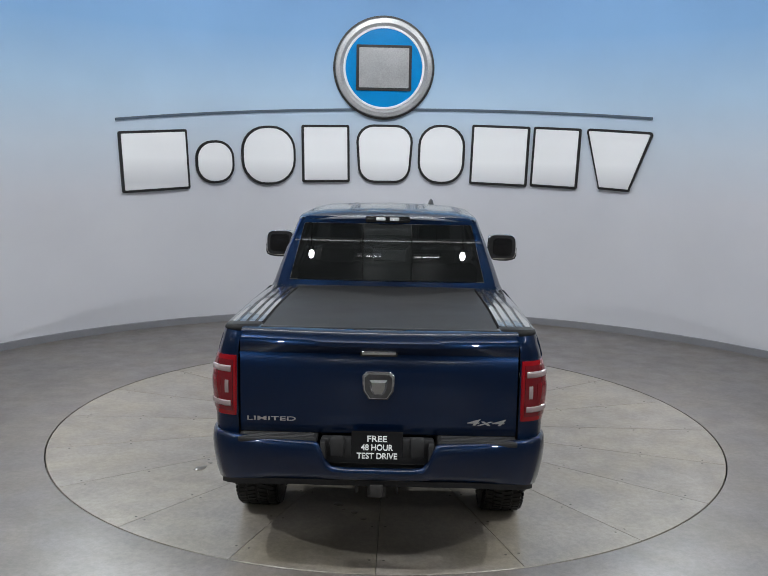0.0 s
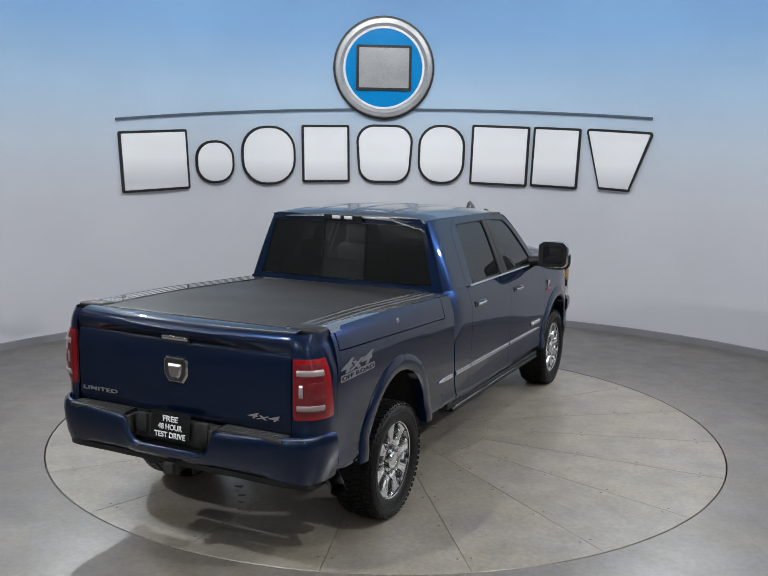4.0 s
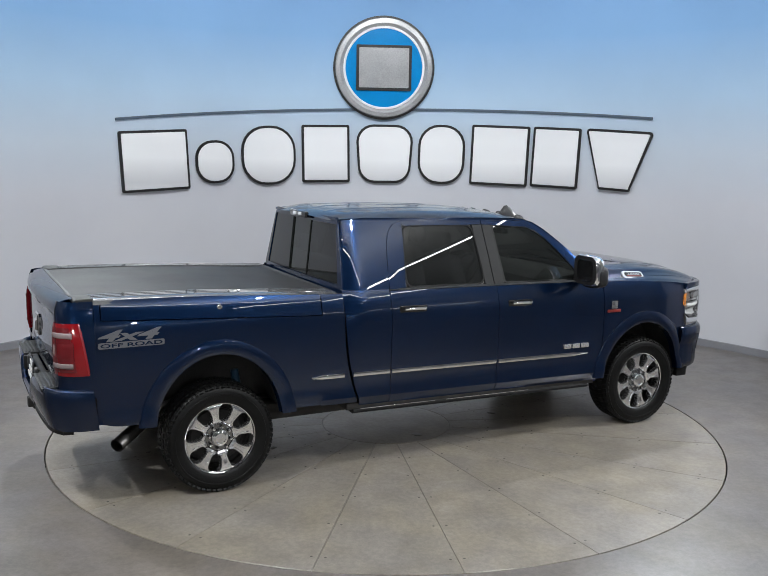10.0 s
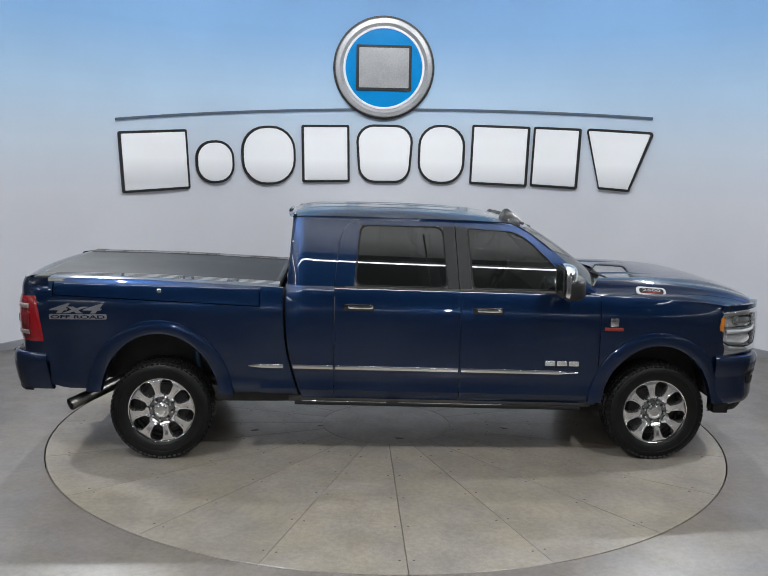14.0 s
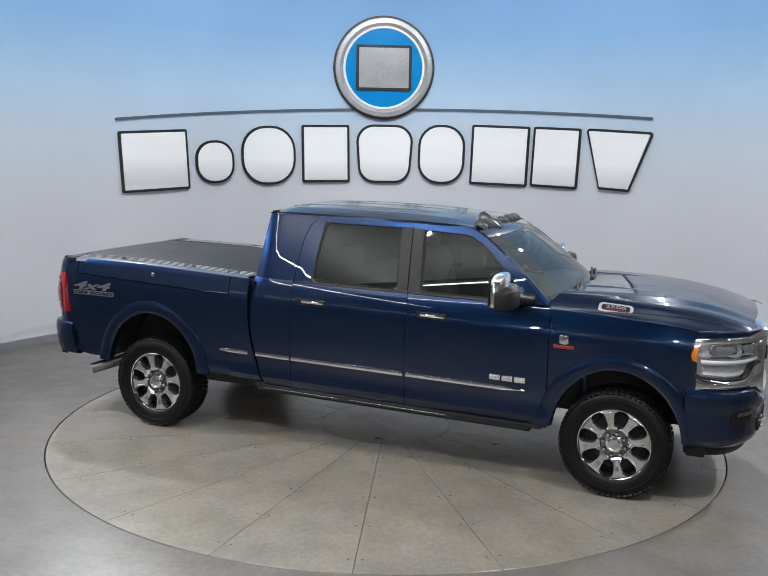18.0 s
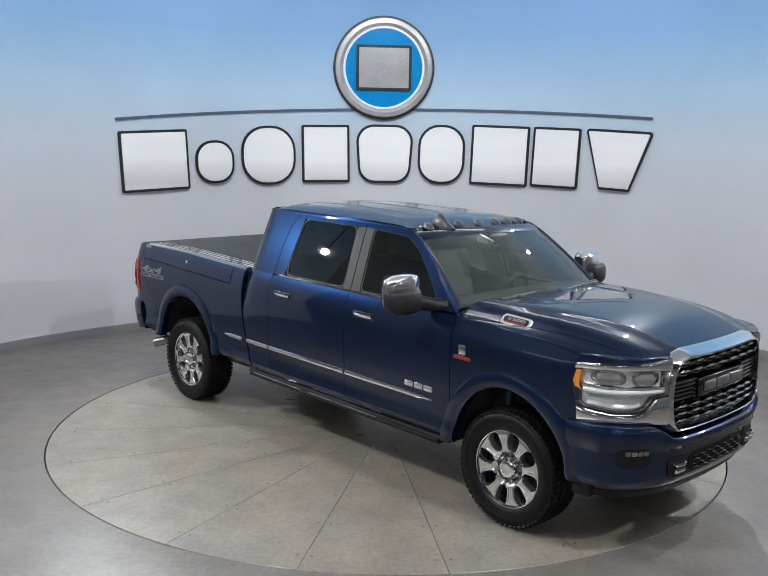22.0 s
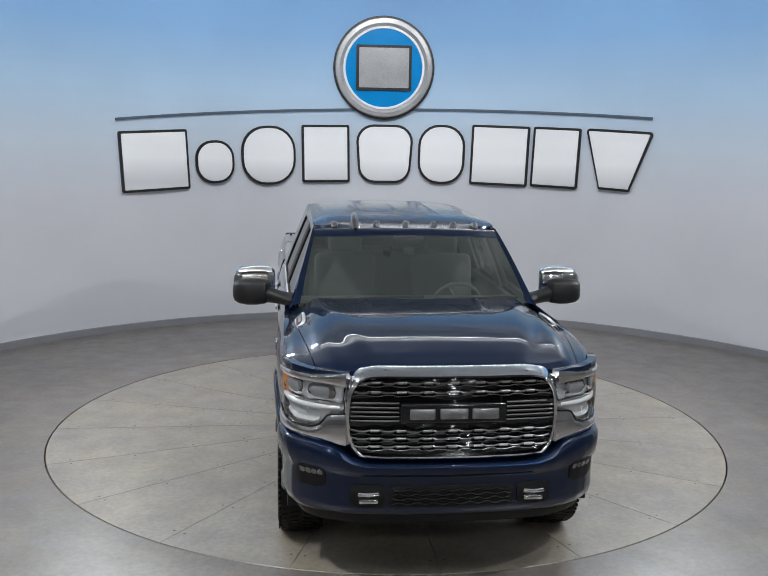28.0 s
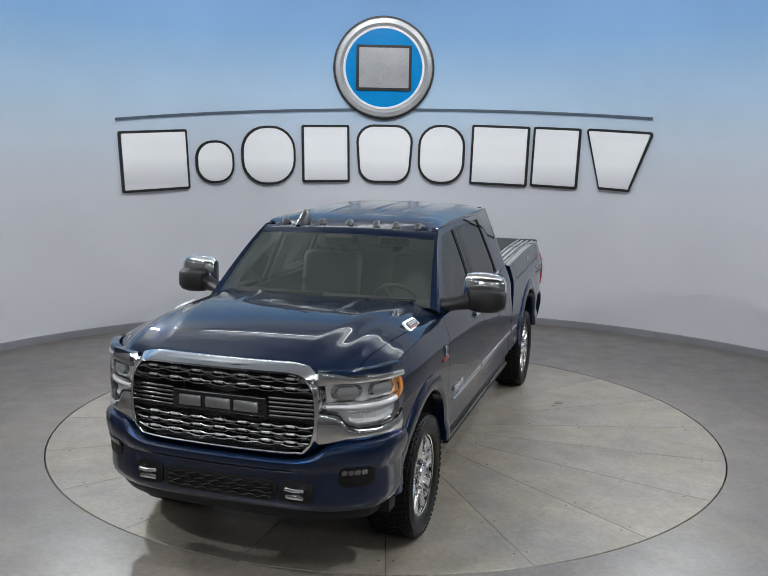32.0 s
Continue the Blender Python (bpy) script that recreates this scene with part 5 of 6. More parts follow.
def grille():
    outer = closed(dense([(0.0, 1.337), (0.44, 1.337), (0.53, 1.322), (0.595, 1.282), (0.632, 1.20), (0.642, 1.07), (0.636, 0.97), (0.61, 0.87), (0.56, 0.80), (0.4, 0.787), (0.0, 0.785)]))
    inner = closed(dense([(0.0, 1.283), (0.44, 1.283), (0.51, 1.272), (0.55, 1.24), (0.58, 1.18), (0.59, 1.07), (0.585, 0.97), (0.56, 0.88), (0.515, 0.838), (0.4, 0.83), (0.0, 0.829)]))
    b = bmesh.new()
    mids = [(lerp(o[0], i[0], 0.72), lerp(o[1], i[1], 0.72)) for o, i in zip(outer, inner)]
    near = [(lerp(o[0], i[0], 0.9), lerp(o[1], i[1], 0.9)) for o, i in zip(outer, inner)]
    rows = [[(x_front(y) - 0.12, y, z) for y, z in outer], [(x_front(y) - 0.062, y, z) for y, z in outer], [(x_front(y) + 0.002, y, z) for y, z in mids], [(x_front(y) + 0.006, y, z) for y, z in near], [(x_front(y) + 0.0, y, z) for y, z in inner], [(x_front(y) - 0.06, y, z) for y, z in inner]]
    grid(b, rows, close_u=True)
    g = part("grille", b, CHROME, truck, "wide chrome grille with wavy bars")
    b = bmesh.new()
    rows = [[(x_front(y) - 0.055, y * k, 1.06 + (z - 1.06) * k) for y, z in inner] for k in (1.02, 0.6, 0.2)]
    vs = grid(b, rows, close_u=True)
    b.faces.new(vs[-1])
    part("backing", b, GLOSS, g, "black grille backing")

    def half_width(z):
        return soft_table(z, [(0.83, 0.505), (0.88, 0.56), (0.97, 0.585), (1.07, 0.59), (1.18, 0.58), (1.24, 0.55), (1.28, 0.49)], 0.004)

    def bar(z, x0=None, x1=None, amp=0.004, r=0.0065, depth=0.0, mat=CHROME, name="bar"):
        w = half_width(z)
        lo, hi = (-w if x0 is None else x0), (w if x1 is None else x1)
        n = max(8, int((hi - lo) * 60))
        b2 = bmesh.new()
        rows2 = []
        for i in range(n + 1):
            y = lerp(lo, hi, i / n)
            ph = abs((y / 0.148 + 0.5) % 1.0 - 0.5)
            up = amp * min(1.0, max(-1.0, (0.27 - ph) / 0.06))
            x = x_front(y) - 0.02 - depth
            rows2.append([(x - 0.03, y, z + up + r * 0.9), (x - 0.005, y, z + up + r), (x, y, z + up + r * 0.3), (x - 0.002, y, z + up - r * 0.7), (x - 0.03, y, z + up - r)])
        grid(b2, rows2, cap=True, flip=False)
        part(name, b2, mat, g)
    for z in (1.252, 1.197, 0.972, 0.926, 0.88):
        bar(z, amp=0.004, r=0.0065, mat=GUNMETAL)
        bar(z - 0.019, amp=-0.004, r=0.005, depth=0.008, mat=GUNMETAL, name="rear_bar")
        # Crests in lighter metal: the bars' upward highlights put into the colour.
        for k in range(-3, 4):
            y = 0.148 * k
            if abs(y) < half_width(z) - 0.05:
                bb = bmesh.new()
                box(bb, (x_front(y) - 0.020, y, z + 0.002), (0.020, 0.054, 0.010), 0.004, 1, pose(0, 0, 0, 0, -35))
                part("bar_crest", bb, BADGE_LIGHT, g, "small raised crest, lighter for its highlight")
    for z in (1.026, 1.052, 1.078, 1.104, 1.130):
        for s in (-1, 1):
            w = half_width(z)
            bar(z, min(s * 0.31, s * w), max(s * 0.31, s * w), 0.0, 0.009, 0.004, GLOSS, "louvre")
    b = bmesh.new()
    box(b, (x_front(0) - 0.028, 0, 1.077), (0.035, 0.61, 0.118), 0.014, 3)
    plate = part("badge_plate", b, GLOSS, g)
    for y0, w in ((-0.18, 0.145), (0.0, 0.16), (0.18, 0.155)):
        b = bmesh.new()
        box(b, (x_front(0) - 0.006, y0, 1.077), (0.016, w, 0.062), 0.008)
        part("badge_block", b, BADGE_GREY, plate, "plain silver badge block")


HL = [(3.158, 0.605), (3.105, 0.71), (3.06, 0.79), (3.005, 0.855), (2.94, 0.905), (2.86, 0.940), (2.78, 0.958), (2.735, 0.966)]


def hl_at(u):
    u = min(max(u, 0), 6.999)
    k = int(u)
    return lerp(HL[k][0], HL[k + 1][0], u - k), lerp(HL[k][1], HL[k + 1][1], u - k)


def headlamp(s):
    def band(name, top, bot, off, mat, label, parent, u0=0.0, u1=7.0, depth=0.05, n=28, nz=5, bulge=0.01):
        """A strip along the nose's corner; top and bot give its heights along u."""
        b = bmesh.new()
        rows = []
        for i in range(n + 1):
            u = lerp(u0, u1, i / n)
            x, y = hl_at(u)
            xa, ya = hl_at(u - 0.3)
            xc, yc = hl_at(u + 0.3)
            nx, ny = (yc - ya), -(xc - xa)
            ln = math.hypot(nx, ny)
            nx, ny = nx / ln, ny / ln
            zt, zb = top(u), bot(u)
            row = [(x + nx * (off - depth), s * (y + ny * (off - depth)), zt)]
            for j in range(nz + 1):
                t = j / nz
                o = off + bulge * (1 - (2 * t - 1) ** 2)
                row.append((x + nx * o, s * (y + ny * o), lerp(zt, zb, t)))
            row.append((x + nx * (off - depth), s * (y + ny * (off - depth)), zb))
            back = 0.055 * max(0.0, (u - 5.2) / 1.8)
            rows.append([(p[0] - back * max(0.0, 1 - abs(p[2] - 1.14) / 0.17), p[1], p[2]) for p in row])
        grid(b, rows, flip=s < 0, cap=True)
        return part(name, outward(b, (2.6, s * 0.6, 1.12)), mat, parent, label)
    top = lambda u: table(u, [(0, 1.232), (1, 1.24), (3, 1.243), (5, 1.238), (7, 1.225)])
    bot = lambda u: table(u, [(0, 1.075), (1.0, 1.06), (1.5, 1.0), (2.2, 0.975), (4, 0.97), (6, 0.985), (7, 1.02)])
    lamp = band("headlamp", top, bot, -0.045, LAMP_SILVER, "clear headlamp in a chrome bezel", truck, 0.0, 7.0, 0.02)
    band("upper_bezel", lambda u: top(u) + table(u, [(0, 0.075), (1.2, 0.045), (2, 0.036), (7, 0.030)]), lambda u: top(u) - 0.004, 0.006, CHROME, "chrome upper bezel", lamp, 0.0, 7.0, 0.05, 28, 5, 0.006)
    band("lamp_brow", lambda u: top(u) + table(u, [(0, 0.076), (2, 0.066), (7, 0.085)]), lambda u: top(u) + table(u, [(0, 0.070), (1.2, 0.042), (2, 0.034), (7, 0.028)]), -0.002, PAINT, "blue strip above the headlamp", truck, 0.0, 7.0, 0.05, 28, 5, 0.003)
    band("lower_bezel", lambda u: bot(u) - 0.008, lambda u: table(u, [(0, 0.885), (2, 0.90), (4, 0.905), (7, 0.885)]), 0.0, CHROME, "chrome lower bezel", lamp, 0.0, 7.0, 0.05, 28, 8, 0.014)
    band("edge_trim", lambda u: bot(u) + 0.002, lambda u: bot(u) - 0.009, 0.006, GLOSS, "black lower edge", lamp, 0.1, 6.95, 0.05, 28, 5, 0.002)
    band("edge_trim", lambda u: top(u) + 0.002, lambda u: top(u) - 0.005, 0.005, GLOSS, "black upper edge", lamp, 0.1, 6.95, 0.05, 28, 5, 0.001)
    band("indicator", lambda u: top(u) - 0.016, lambda u: lerp(bot(u), top(u), 0.36), -0.010, AMBER, "amber side indicator", lamp, 6.35, 6.85, 0.03, 8)
    band("shelf", lambda u: 1.132, lambda u: 1.120, -0.014, CHROME, "bright middle shelf", lamp, 0.3, 6.1, 0.035, 18, 3)
    band("light_bar", lambda u: 1.108, lambda u: table(u, [(0.3, 1.085), (1.6, 1.075), (5.9, 1.07)]), -0.014, LAMP_PALE, "pale running light bar", lamp, 0.4, 6.0, 0.03, 18)
    band("lower_reflector", lambda u: 1.062, lambda u: bot(u) + 0.018, -0.03, LAMP_SILVER, "faceted lower reflector", lamp, 1.7, 5.9, 0.03, 10, 3, -0.012)
    for u0, u1 in ((0.6, 2.6), (3.0, 5.6)):
        um = (u0 + u1) / 2

        def oval(u, k, um=um, hw=(u1 - u0) / 2):
            """Half height of a rounded rectangle."""
            q = min(1.0, abs(u - um) / (hw * k))
            return 0.041 * k * (1 - q ** 6) ** 0.5 + 0.002
        band("projector_frame", lambda u: 1.181 + oval(u, 1.0), lambda u: 1.181 - oval(u, 1.0), -0.016, CHROME, "bright projector frame", lamp, u0, u1, 0.03, 20, 4, 0.005)
        k = 0.72
        v0, v1 = um - (um - u0) * k, um + (u1 - um) * k
        band("projector_lens", lambda u: 1.181 + oval(u, k), lambda u: 1.181 - oval(u, k), -0.0095, LAMP_DARK, "dark projector lens", lamp, v0, v1, 0.02, 16, 4, 0.008)
    lens = band("lens", lambda u: top(u) - 0.006, lambda u: bot(u) + 0.004, 0.0, LENS, "clear outer lens", lamp, 0.05, 6.95, 0.004)
    lens.visible_shadow = False


LAMP_PALE = material("pale_light_bar", (0.68, 0.69, 0.71), 0.25, 0.0, 0.5)
LAMP_DARK = material("dark_lamp_lens", (0.27, 0.275, 0.285), 0.08, 0.2, 1.0)
BADGE_LIGHT = worn(material("silver_lettering", (0.5, 0.5, 0.51), 0.3, 0.7), (0.5, 0.5, 0.51), 0.08, 12.0, 0.0, 80.0, (0.26, 0.36))
BADGE_GREY = worn(material("grey_metal_badge", (0.30, 0.30, 0.31), 0.35, 0.8), (0.30, 0.30, 0.31), 0.1, 12.0, 0.0, 80.0, (0.3, 0.42))
GUNMETAL = worn(material("dark_chrome_bar", (0.26, 0.265, 0.275), 0.16, 1.0), (0.26, 0.265, 0.275), 0.08, 9.0, 0.0, 60.0, (0.12, 0.22))


def front_bumper():
    plan = [(0.0, 3.225), (0.3, 3.215), (0.5, 3.195), (0.62, 3.17), (0.72, 3.13), (0.80, 3.085), (0.87, 3.03), (0.92, 2.97), (0.955, 2.89), (0.975, 2.80), (0.982, 2.72), (0.98, 2.675)]
    def skin(name, sec, mat, label, parent):
        b = bmesh.new()
        rows = []
        half = [(lerp(a[0], c[0], t), lerp(a[1], c[1], t)) for a, c in zip(plan, plan[1:]) for t in (0, 0.33, 0.66)] + plan[-1:]
        full = [(-y, x) for y, x in half[::-1]] + half[1:]
        for k, (y, x) in enumerate(full):
            a, c = full[max(0, k - 1)], full[min(len(full) - 1, k + 1)]
            ty, tx = c[0] - a[0], c[1] - a[1]
            ln = math.hypot(ty, tx)
            ny, nx = -tx / ln, ty / ln
            top = soft_table(abs(y), [(0.0, 0.79), (0.48, 0.79), (0.58, 0.815), (0.68, 0.885), (0.8, 0.90), (1.0, 0.90)], 0.02)
            rows.append([(x + nx * d, y + ny * d, z if z < 0.70 else 0.70 + (z - 0.70) * (top - 0.70) / 0.205) for d, z in sec])
        grid(b, rows, flip=True)
        return part(name, b, mat, parent, label)
    skin("front_bumper", [(-0.16, 0.905), (-0.05, 0.90), (-0.02, 0.897), (0.0, 0.885), (0.012, 0.86), (0.014, 0.82), (0.006, 0.76), (-0.012, 0.725), (-0.016, 0.70), (-0.018, 0.60), (-0.016, 0.54), (-0.026, 0.495), (-0.05, 0.468), (-0.10, 0.458)], PAINT, "blue front bumper", truck)
    skin("valance", [(-0.085, 0.47), (-0.08, 0.45), (-0.09, 0.42), (-0.11, 0.392), (-0.16, 0.385)], MATTE, "black lower valance", truck)

    def nose(y):
        """Plan point and outward normal of the bumper at y."""
        k = abs(y)
        x = table(k, plan)
        dx = (table(k + 0.02, plan) - table(max(0, k - 0.02), plan)) / (k + 0.02 - max(0, k - 0.02))
        n = Vector((1, -dx * (1 if y > 0 else -1), 0)).normalized()
        return x, n

    def patch(name, y0, y1, z0, z1, off, mat, label, parent, depth=0.02, soft=0.25, n=18):
        """A rounded plate that follows the bumper's skin."""
        b = bmesh.new()
        rows = []
        for i in range(n + 1):
            t = i / n
            y = lerp(y0, y1, t)
            x, nn = nose(y)
            e = min(1.0, (min(t, 1 - t) / soft) if soft else 1.0)
            h = 1 - 0.35 * (1 - e) ** 2
            zc = (z0 + z1) / 2
            row = []
            for v, o in ((1, -depth), (1, 0), (0.9, 0.002), (0, 0.003), (-0.9, 0.002), (-1, 0), (-1, -depth)):
                z = zc + v * h * (z1 - z0) / 2
                d = soft_table(z, [(0.485, -0.04), (0.505, -0.02), (0.54, -0.014), (0.6, -0.018), (0.7, -0.016), (0.725, -0.012), (0.75, 0.006)], 0.01) + off + o
                row.append((x + nn.x * d, y + nn.y * d, z))
            rows.append(row)
        grid(b, rows, cap=True)
        return part(name, outward(b, (2.5, (y0 + y1) / 4, 0.6)), mat, parent, label)
    lower = patch("lower_grille", -0.37, 0.37, 0.53, 0.655, 0.004, MATTE, "black honeycomb lower grille", truck, soft=0.08, n=24)
    for r in range(4):
        b = bmesh.new()
        pts = [(nose(y)[0] - 0.004, y, 0.555 + 0.026 * r + 0.007 * math.cos(y * 62 + math.pi * r)) for y in [lerp(-0.34, 0.34, i / 40) for i in range(41)]]
        tube(b, pts, 0.005, 6)
        part("mesh_bar", b, GLOSS, lower)
    for s in (-1, 1):
        sur = patch("hook_surround", s * 0.385, s * 0.585, 0.525, 0.66, 0.005, MATTE, "black tow hook recess", truck)
        hx = nose(0.48)[0] - 0.012
        b = bmesh.new()
        tube(b, [(hx - 0.03, s * 0.48 - 0.05, 0.612), (hx + 0.02, s * 0.48 - 0.052, 0.612), (hx + 0.032, s * 0.48, 0.612), (hx + 0.02, s * 0.48 + 0.052, 0.612), (hx - 0.03, s * 0.48 + 0.05, 0.612)], 0.012, 10)
        box(b, (hx + 0.01, s * 0.48, 0.568), (0.03, 0.115, 0.03), 0.012)
        part("tow_hook", b, CHROME, sur, "chrome tow hook")
        # Flush black patch painting the shade of the body-coloured fog lamp recess.
        fog = patch("fog_shade_patch", s * 0.725, s * 0.90, 0.625, 0.745, 0.003, MATTE, "black patch for the shade in the fog lamp recess", truck)
        for k in range(4):
            patch("fog_lens", s * (0.738 + 0.033 * k), s * (0.767 + 0.033 * k), 0.697, 0.732, 0.009, GUNMETAL, "small clear fog lamp lens", fog, 0.012, 0.3, 6)
        b = bmesh.new()
        box(b, (2.765, s * 0.865, 0.445), (0.13, 0.14, 0.11), 0.012)
        part("air_deflector", b, MATTE, truck)


def mirror(s):
    """Tow mirror: a rounded chrome cap over a black wedge that runs into the arm."""
    def loop(y, w, back, zb, zt, n=20):
        row = []
        for i in range(n):
            a = 2 * math.pi * i / n
            cx, cz = math.cos(a), math.sin(a)
            px = (abs(cx) ** 0.6) * (w if cx > 0 else -back)
            row.append((1.345 + px, s * y, lerp(zb, zt, 0.5 + 0.5 * math.copysign(abs(cz) ** 0.5, cz))))
        return row
    b = bmesh.new()
    prof = ((1.015, 0.02, 0.02, 1.47, 1.61), (1.02, 0.045, 0.04, 1.44, 1.655), (1.04, 0.06, 0.048, 1.425, 1.678), (1.10, 0.072, 0.052, 1.418, 1.69), (1.18, 0.075, 0.052, 1.418, 1.69), (1.26, 0.068, 0.05, 1.425, 1.68), (1.30, 0.05, 0.045, 1.44, 1.66), (1.32, 0.028, 0.03, 1.47, 1.625))
    grid(b, [loop(*p) for p in prof], close_u=True, cap=True, flip=s < 0)
    me = part("side_mirror", b, CHROME, truck, "chrome-capped tow mirror")
    me.location = (0, 0, -0.022)
    b = bmesh.new()
    prof = ((1.05, 0.05, 0.0, 1.45, 1.56), (1.06, 0.10, 0.0, 1.425, 1.59), (1.09, 0.135, 0.0, 1.41, 1.604), (1.15, 0.15, 0.0, 1.403, 1.61), (1.22, 0.145, 0.0, 1.403, 1.606), (1.28, 0.12, 0.0, 1.412, 1.596), (1.315, 0.085, 0.0, 1.43, 1.575), (1.328, 0.04, 0.0, 1.46, 1.54))
    grid(b, [loop(*p) for p in prof], close_u=True, cap=True, flip=s < 0)
    part("mirror_shell", b, BLACK_PILLAR, me, "black lower mirror shell")
    b = bmesh.new()
    prism(b, rounded(0.275, 0.245, 0.06, 5), 0.006, Matrix(((0, 0, -1, 1.297), (-1, 0, 0, s * 1.168), (0, 1, 0, 1.556), (0, 0, 0, 1))), 0.001)
    rim = part("mirror_rim", b, BLACK_PILLAR, me, "black inner rim")
    # Gloss black puts the dark room's reflection into the glass colour.
    b = bmesh.new()
    prism(b, rounded(0.20, 0.185, 0.04, 5), 0.004, Matrix(((0, 0, -1, 1.2915), (-1, 0, 0, s * 1.175), (0, 1, 0, 1.556), (0, 0, 0, 1))), 0.001)
    part("mirror_glass", b, GLOSS, rim, "mirror glass, black for the dark room it reflects")
    b = bmesh.new()
    rows = []
    for y, x, zz, h, w in ((0.87, 1.50, 1.455, 0.055, 0.085), (0.92, 1.475, 1.457, 0.05, 0.08), (0.98, 1.44, 1.465, 0.05, 0.075), (1.05, 1.405, 1.48, 0.06, 0.075), (1.10, 1.39, 1.49, 0.07, 0.075)):
        rows.append([(x + w * math.cos(a), s * y, zz + h * math.sin(a)) for a in [2 * math.pi * i / 14 for i in range(14)]])
    grid(b, rows, close_u=True, cap=True, flip=s < 0)
    part("mirror_arm", b, BLACK_PILLAR, me, "black mirror arm")


# -- wheels --
def wheel_meshes():
    """Built about the origin, with the outer face towards +y."""
    out = {}

    def keep(name, bm, mat, sharp=30):
        me = bpy.data.meshes.new(name)
        bm.to_mesh(me)
        bm.free()
        me.shade_smooth()
        me.set_sharp_from_angle(angle=radians(sharp))
        me.materials.append(mat)
        out[name] = me
    b = bmesh.new()
    lathe(b, [(0.262, 0.118), (0.275, 0.126), (0.283, 0.12), (0.28, 0.105), (0.262, 0.095), (0.25, 0.06), (0.24, 0.0), (0.235, -0.12), (0.262, -0.125)], 64)
    keep("wheel", b, CHROME)
    b = bmesh.new()
    rows = []
    for r, w, y, k in ((0.104, 0.041, 0.092, 0.0), (0.118, 0.046, 0.103, 0.1), (0.127, 0.040, 0.107, 0.3), (0.135, 0.029, 0.109, 0.6), (0.150, 0.025, 0.111, 0.8), (0.175, 0.028, 0.114, 0.8), (0.200, 0.033, 0.117, 0.5), (0.220, 0.039, 0.118, 0.2), (0.233, 0.046, 0.118, 0.0), (0.242, 0.058, 0.117, 0.0), (0.249, 0.082, 0.115, 0.0), (0.257, 0.100, 0.113, 0.0), (0.266, 0.107, 0.108, 0.0)):
        rows.append([(r, y - 0.06, -w), (r, y - 0.012, -w), (r, y, -w * 0.86), (r, y - 0.001 * k, -w * 0.5), (r, y - 0.008 * k, -w * 0.36), (r, y - 0.008 * k, w * 0.36), (r, y - 0.001 * k, w * 0.5), (r, y, w * 0.86), (r, y - 0.012, w), (r, y - 0.06, w)])
    grid(b, rows, flip=False, cap=True)
    keep("spoke", b, WHEEL_METAL, 16)
    # Hub in darker metal than the spokes, painting the lug recess's shade.
    b = bmesh.new()
    lathe(b, [(0.122, 0.05), (0.116, 0.086), (0.104, 0.090), (0.100, 0.084), (0.060, 0.084)], 40)
    keep("hub", b, GUNMETAL)
    b = bmesh.new()
    lathe(b, [(0.064, 0.08), (0.063, 0.112), (0.056, 0.122), (0.041, 0.127), (0.037, 0.123), (0.0, 0.126)], 40)
    keep("centre_cap", b, CHROME)
    b = bmesh.new()
    lathe(b, [(0.0125, 0.08), (0.0125, 0.112), (0.009, 0.121), (0.0, 0.123)], 6)
    keep("lug_nut", b, CHROME)
    b = bmesh.new()
    lathe(b, [(0.0, 0.01), (0.19, 0.01), (0.20, 0.0), (0.20, -0.02), (0.235, -0.03), (0.24, -0.10), (0.0, -0.11)], 40)
    keep("brake_disc", b, UNDER)
    b = bmesh.new()
    R = 0.405
    lathe(b, [(0.262, 0.112), (0.272, 0.128), (0.29, 0.138), (0.33, 0.146), (0.36, 0.144), (0.385, 0.134), (0.398, 0.118), (R - 0.004, 0.09), (R, 0.04), (R, -0.04), (R - 0.004, -0.09), (0.398, -0.118), (0.385, -0.134), (0.33, -0.146), (0.28, -0.136), (0.262, -0.112)], 72)
    keep("tyre", b, RUBBER)
    b = bmesh.new()
    rnd = random.Random(4)
    for i in range(60):
        a = 2 * math.pi * i / 60
        turn = lambda da: Matrix.Rotation(-(a + da), 4, "Y")
        for y, da, w, l in ((-0.098, 0.0, 0.046, 0.033), (-0.035, 0.05, 0.05, 0.03), (0.035, 0.0, 0.05, 0.03), (0.098, 0.055, 0.046, 0.033)):
            bb = bmesh.ops.create_cube(b, size=1.0)["verts"]
            drop = 0.0035 if abs(y) > 0.06 else 0.0
            bmesh.ops.transform(b, matrix=turn(da) @ Matrix.Translation((R + 0.0005 - drop, y, 0)) @ Matrix.Rotation(0.25 if y > 0 else -0.25, 4, "X") @ Matrix.Diagonal((0.014, w, l, 1)), verts=bb)
        for sg in (-1, 1):
            bb = bmesh.ops.create_cube(b, size=1.0)["verts"]
            bmesh.ops.transform(b, matrix=turn(0.03) @ Matrix.Translation((0.383, sg * 0.131, 0)) @ Matrix.Rotation(sg * 0.6, 4, "Z") @ Matrix.Diagonal((0.034, 0.007, 0.03 if i % 2 else 0.022, 1)), verts=bb)
    keep("tread", b, RUBBER, 20)
    b = bmesh.new()
    lathe(b, [(0.338, 0.146), (0.34, 0.1485), (0.346, 0.1485), (0.348, 0.146)], 72)
    keep("sidewall_ridge", b, RUBBER)
    return out


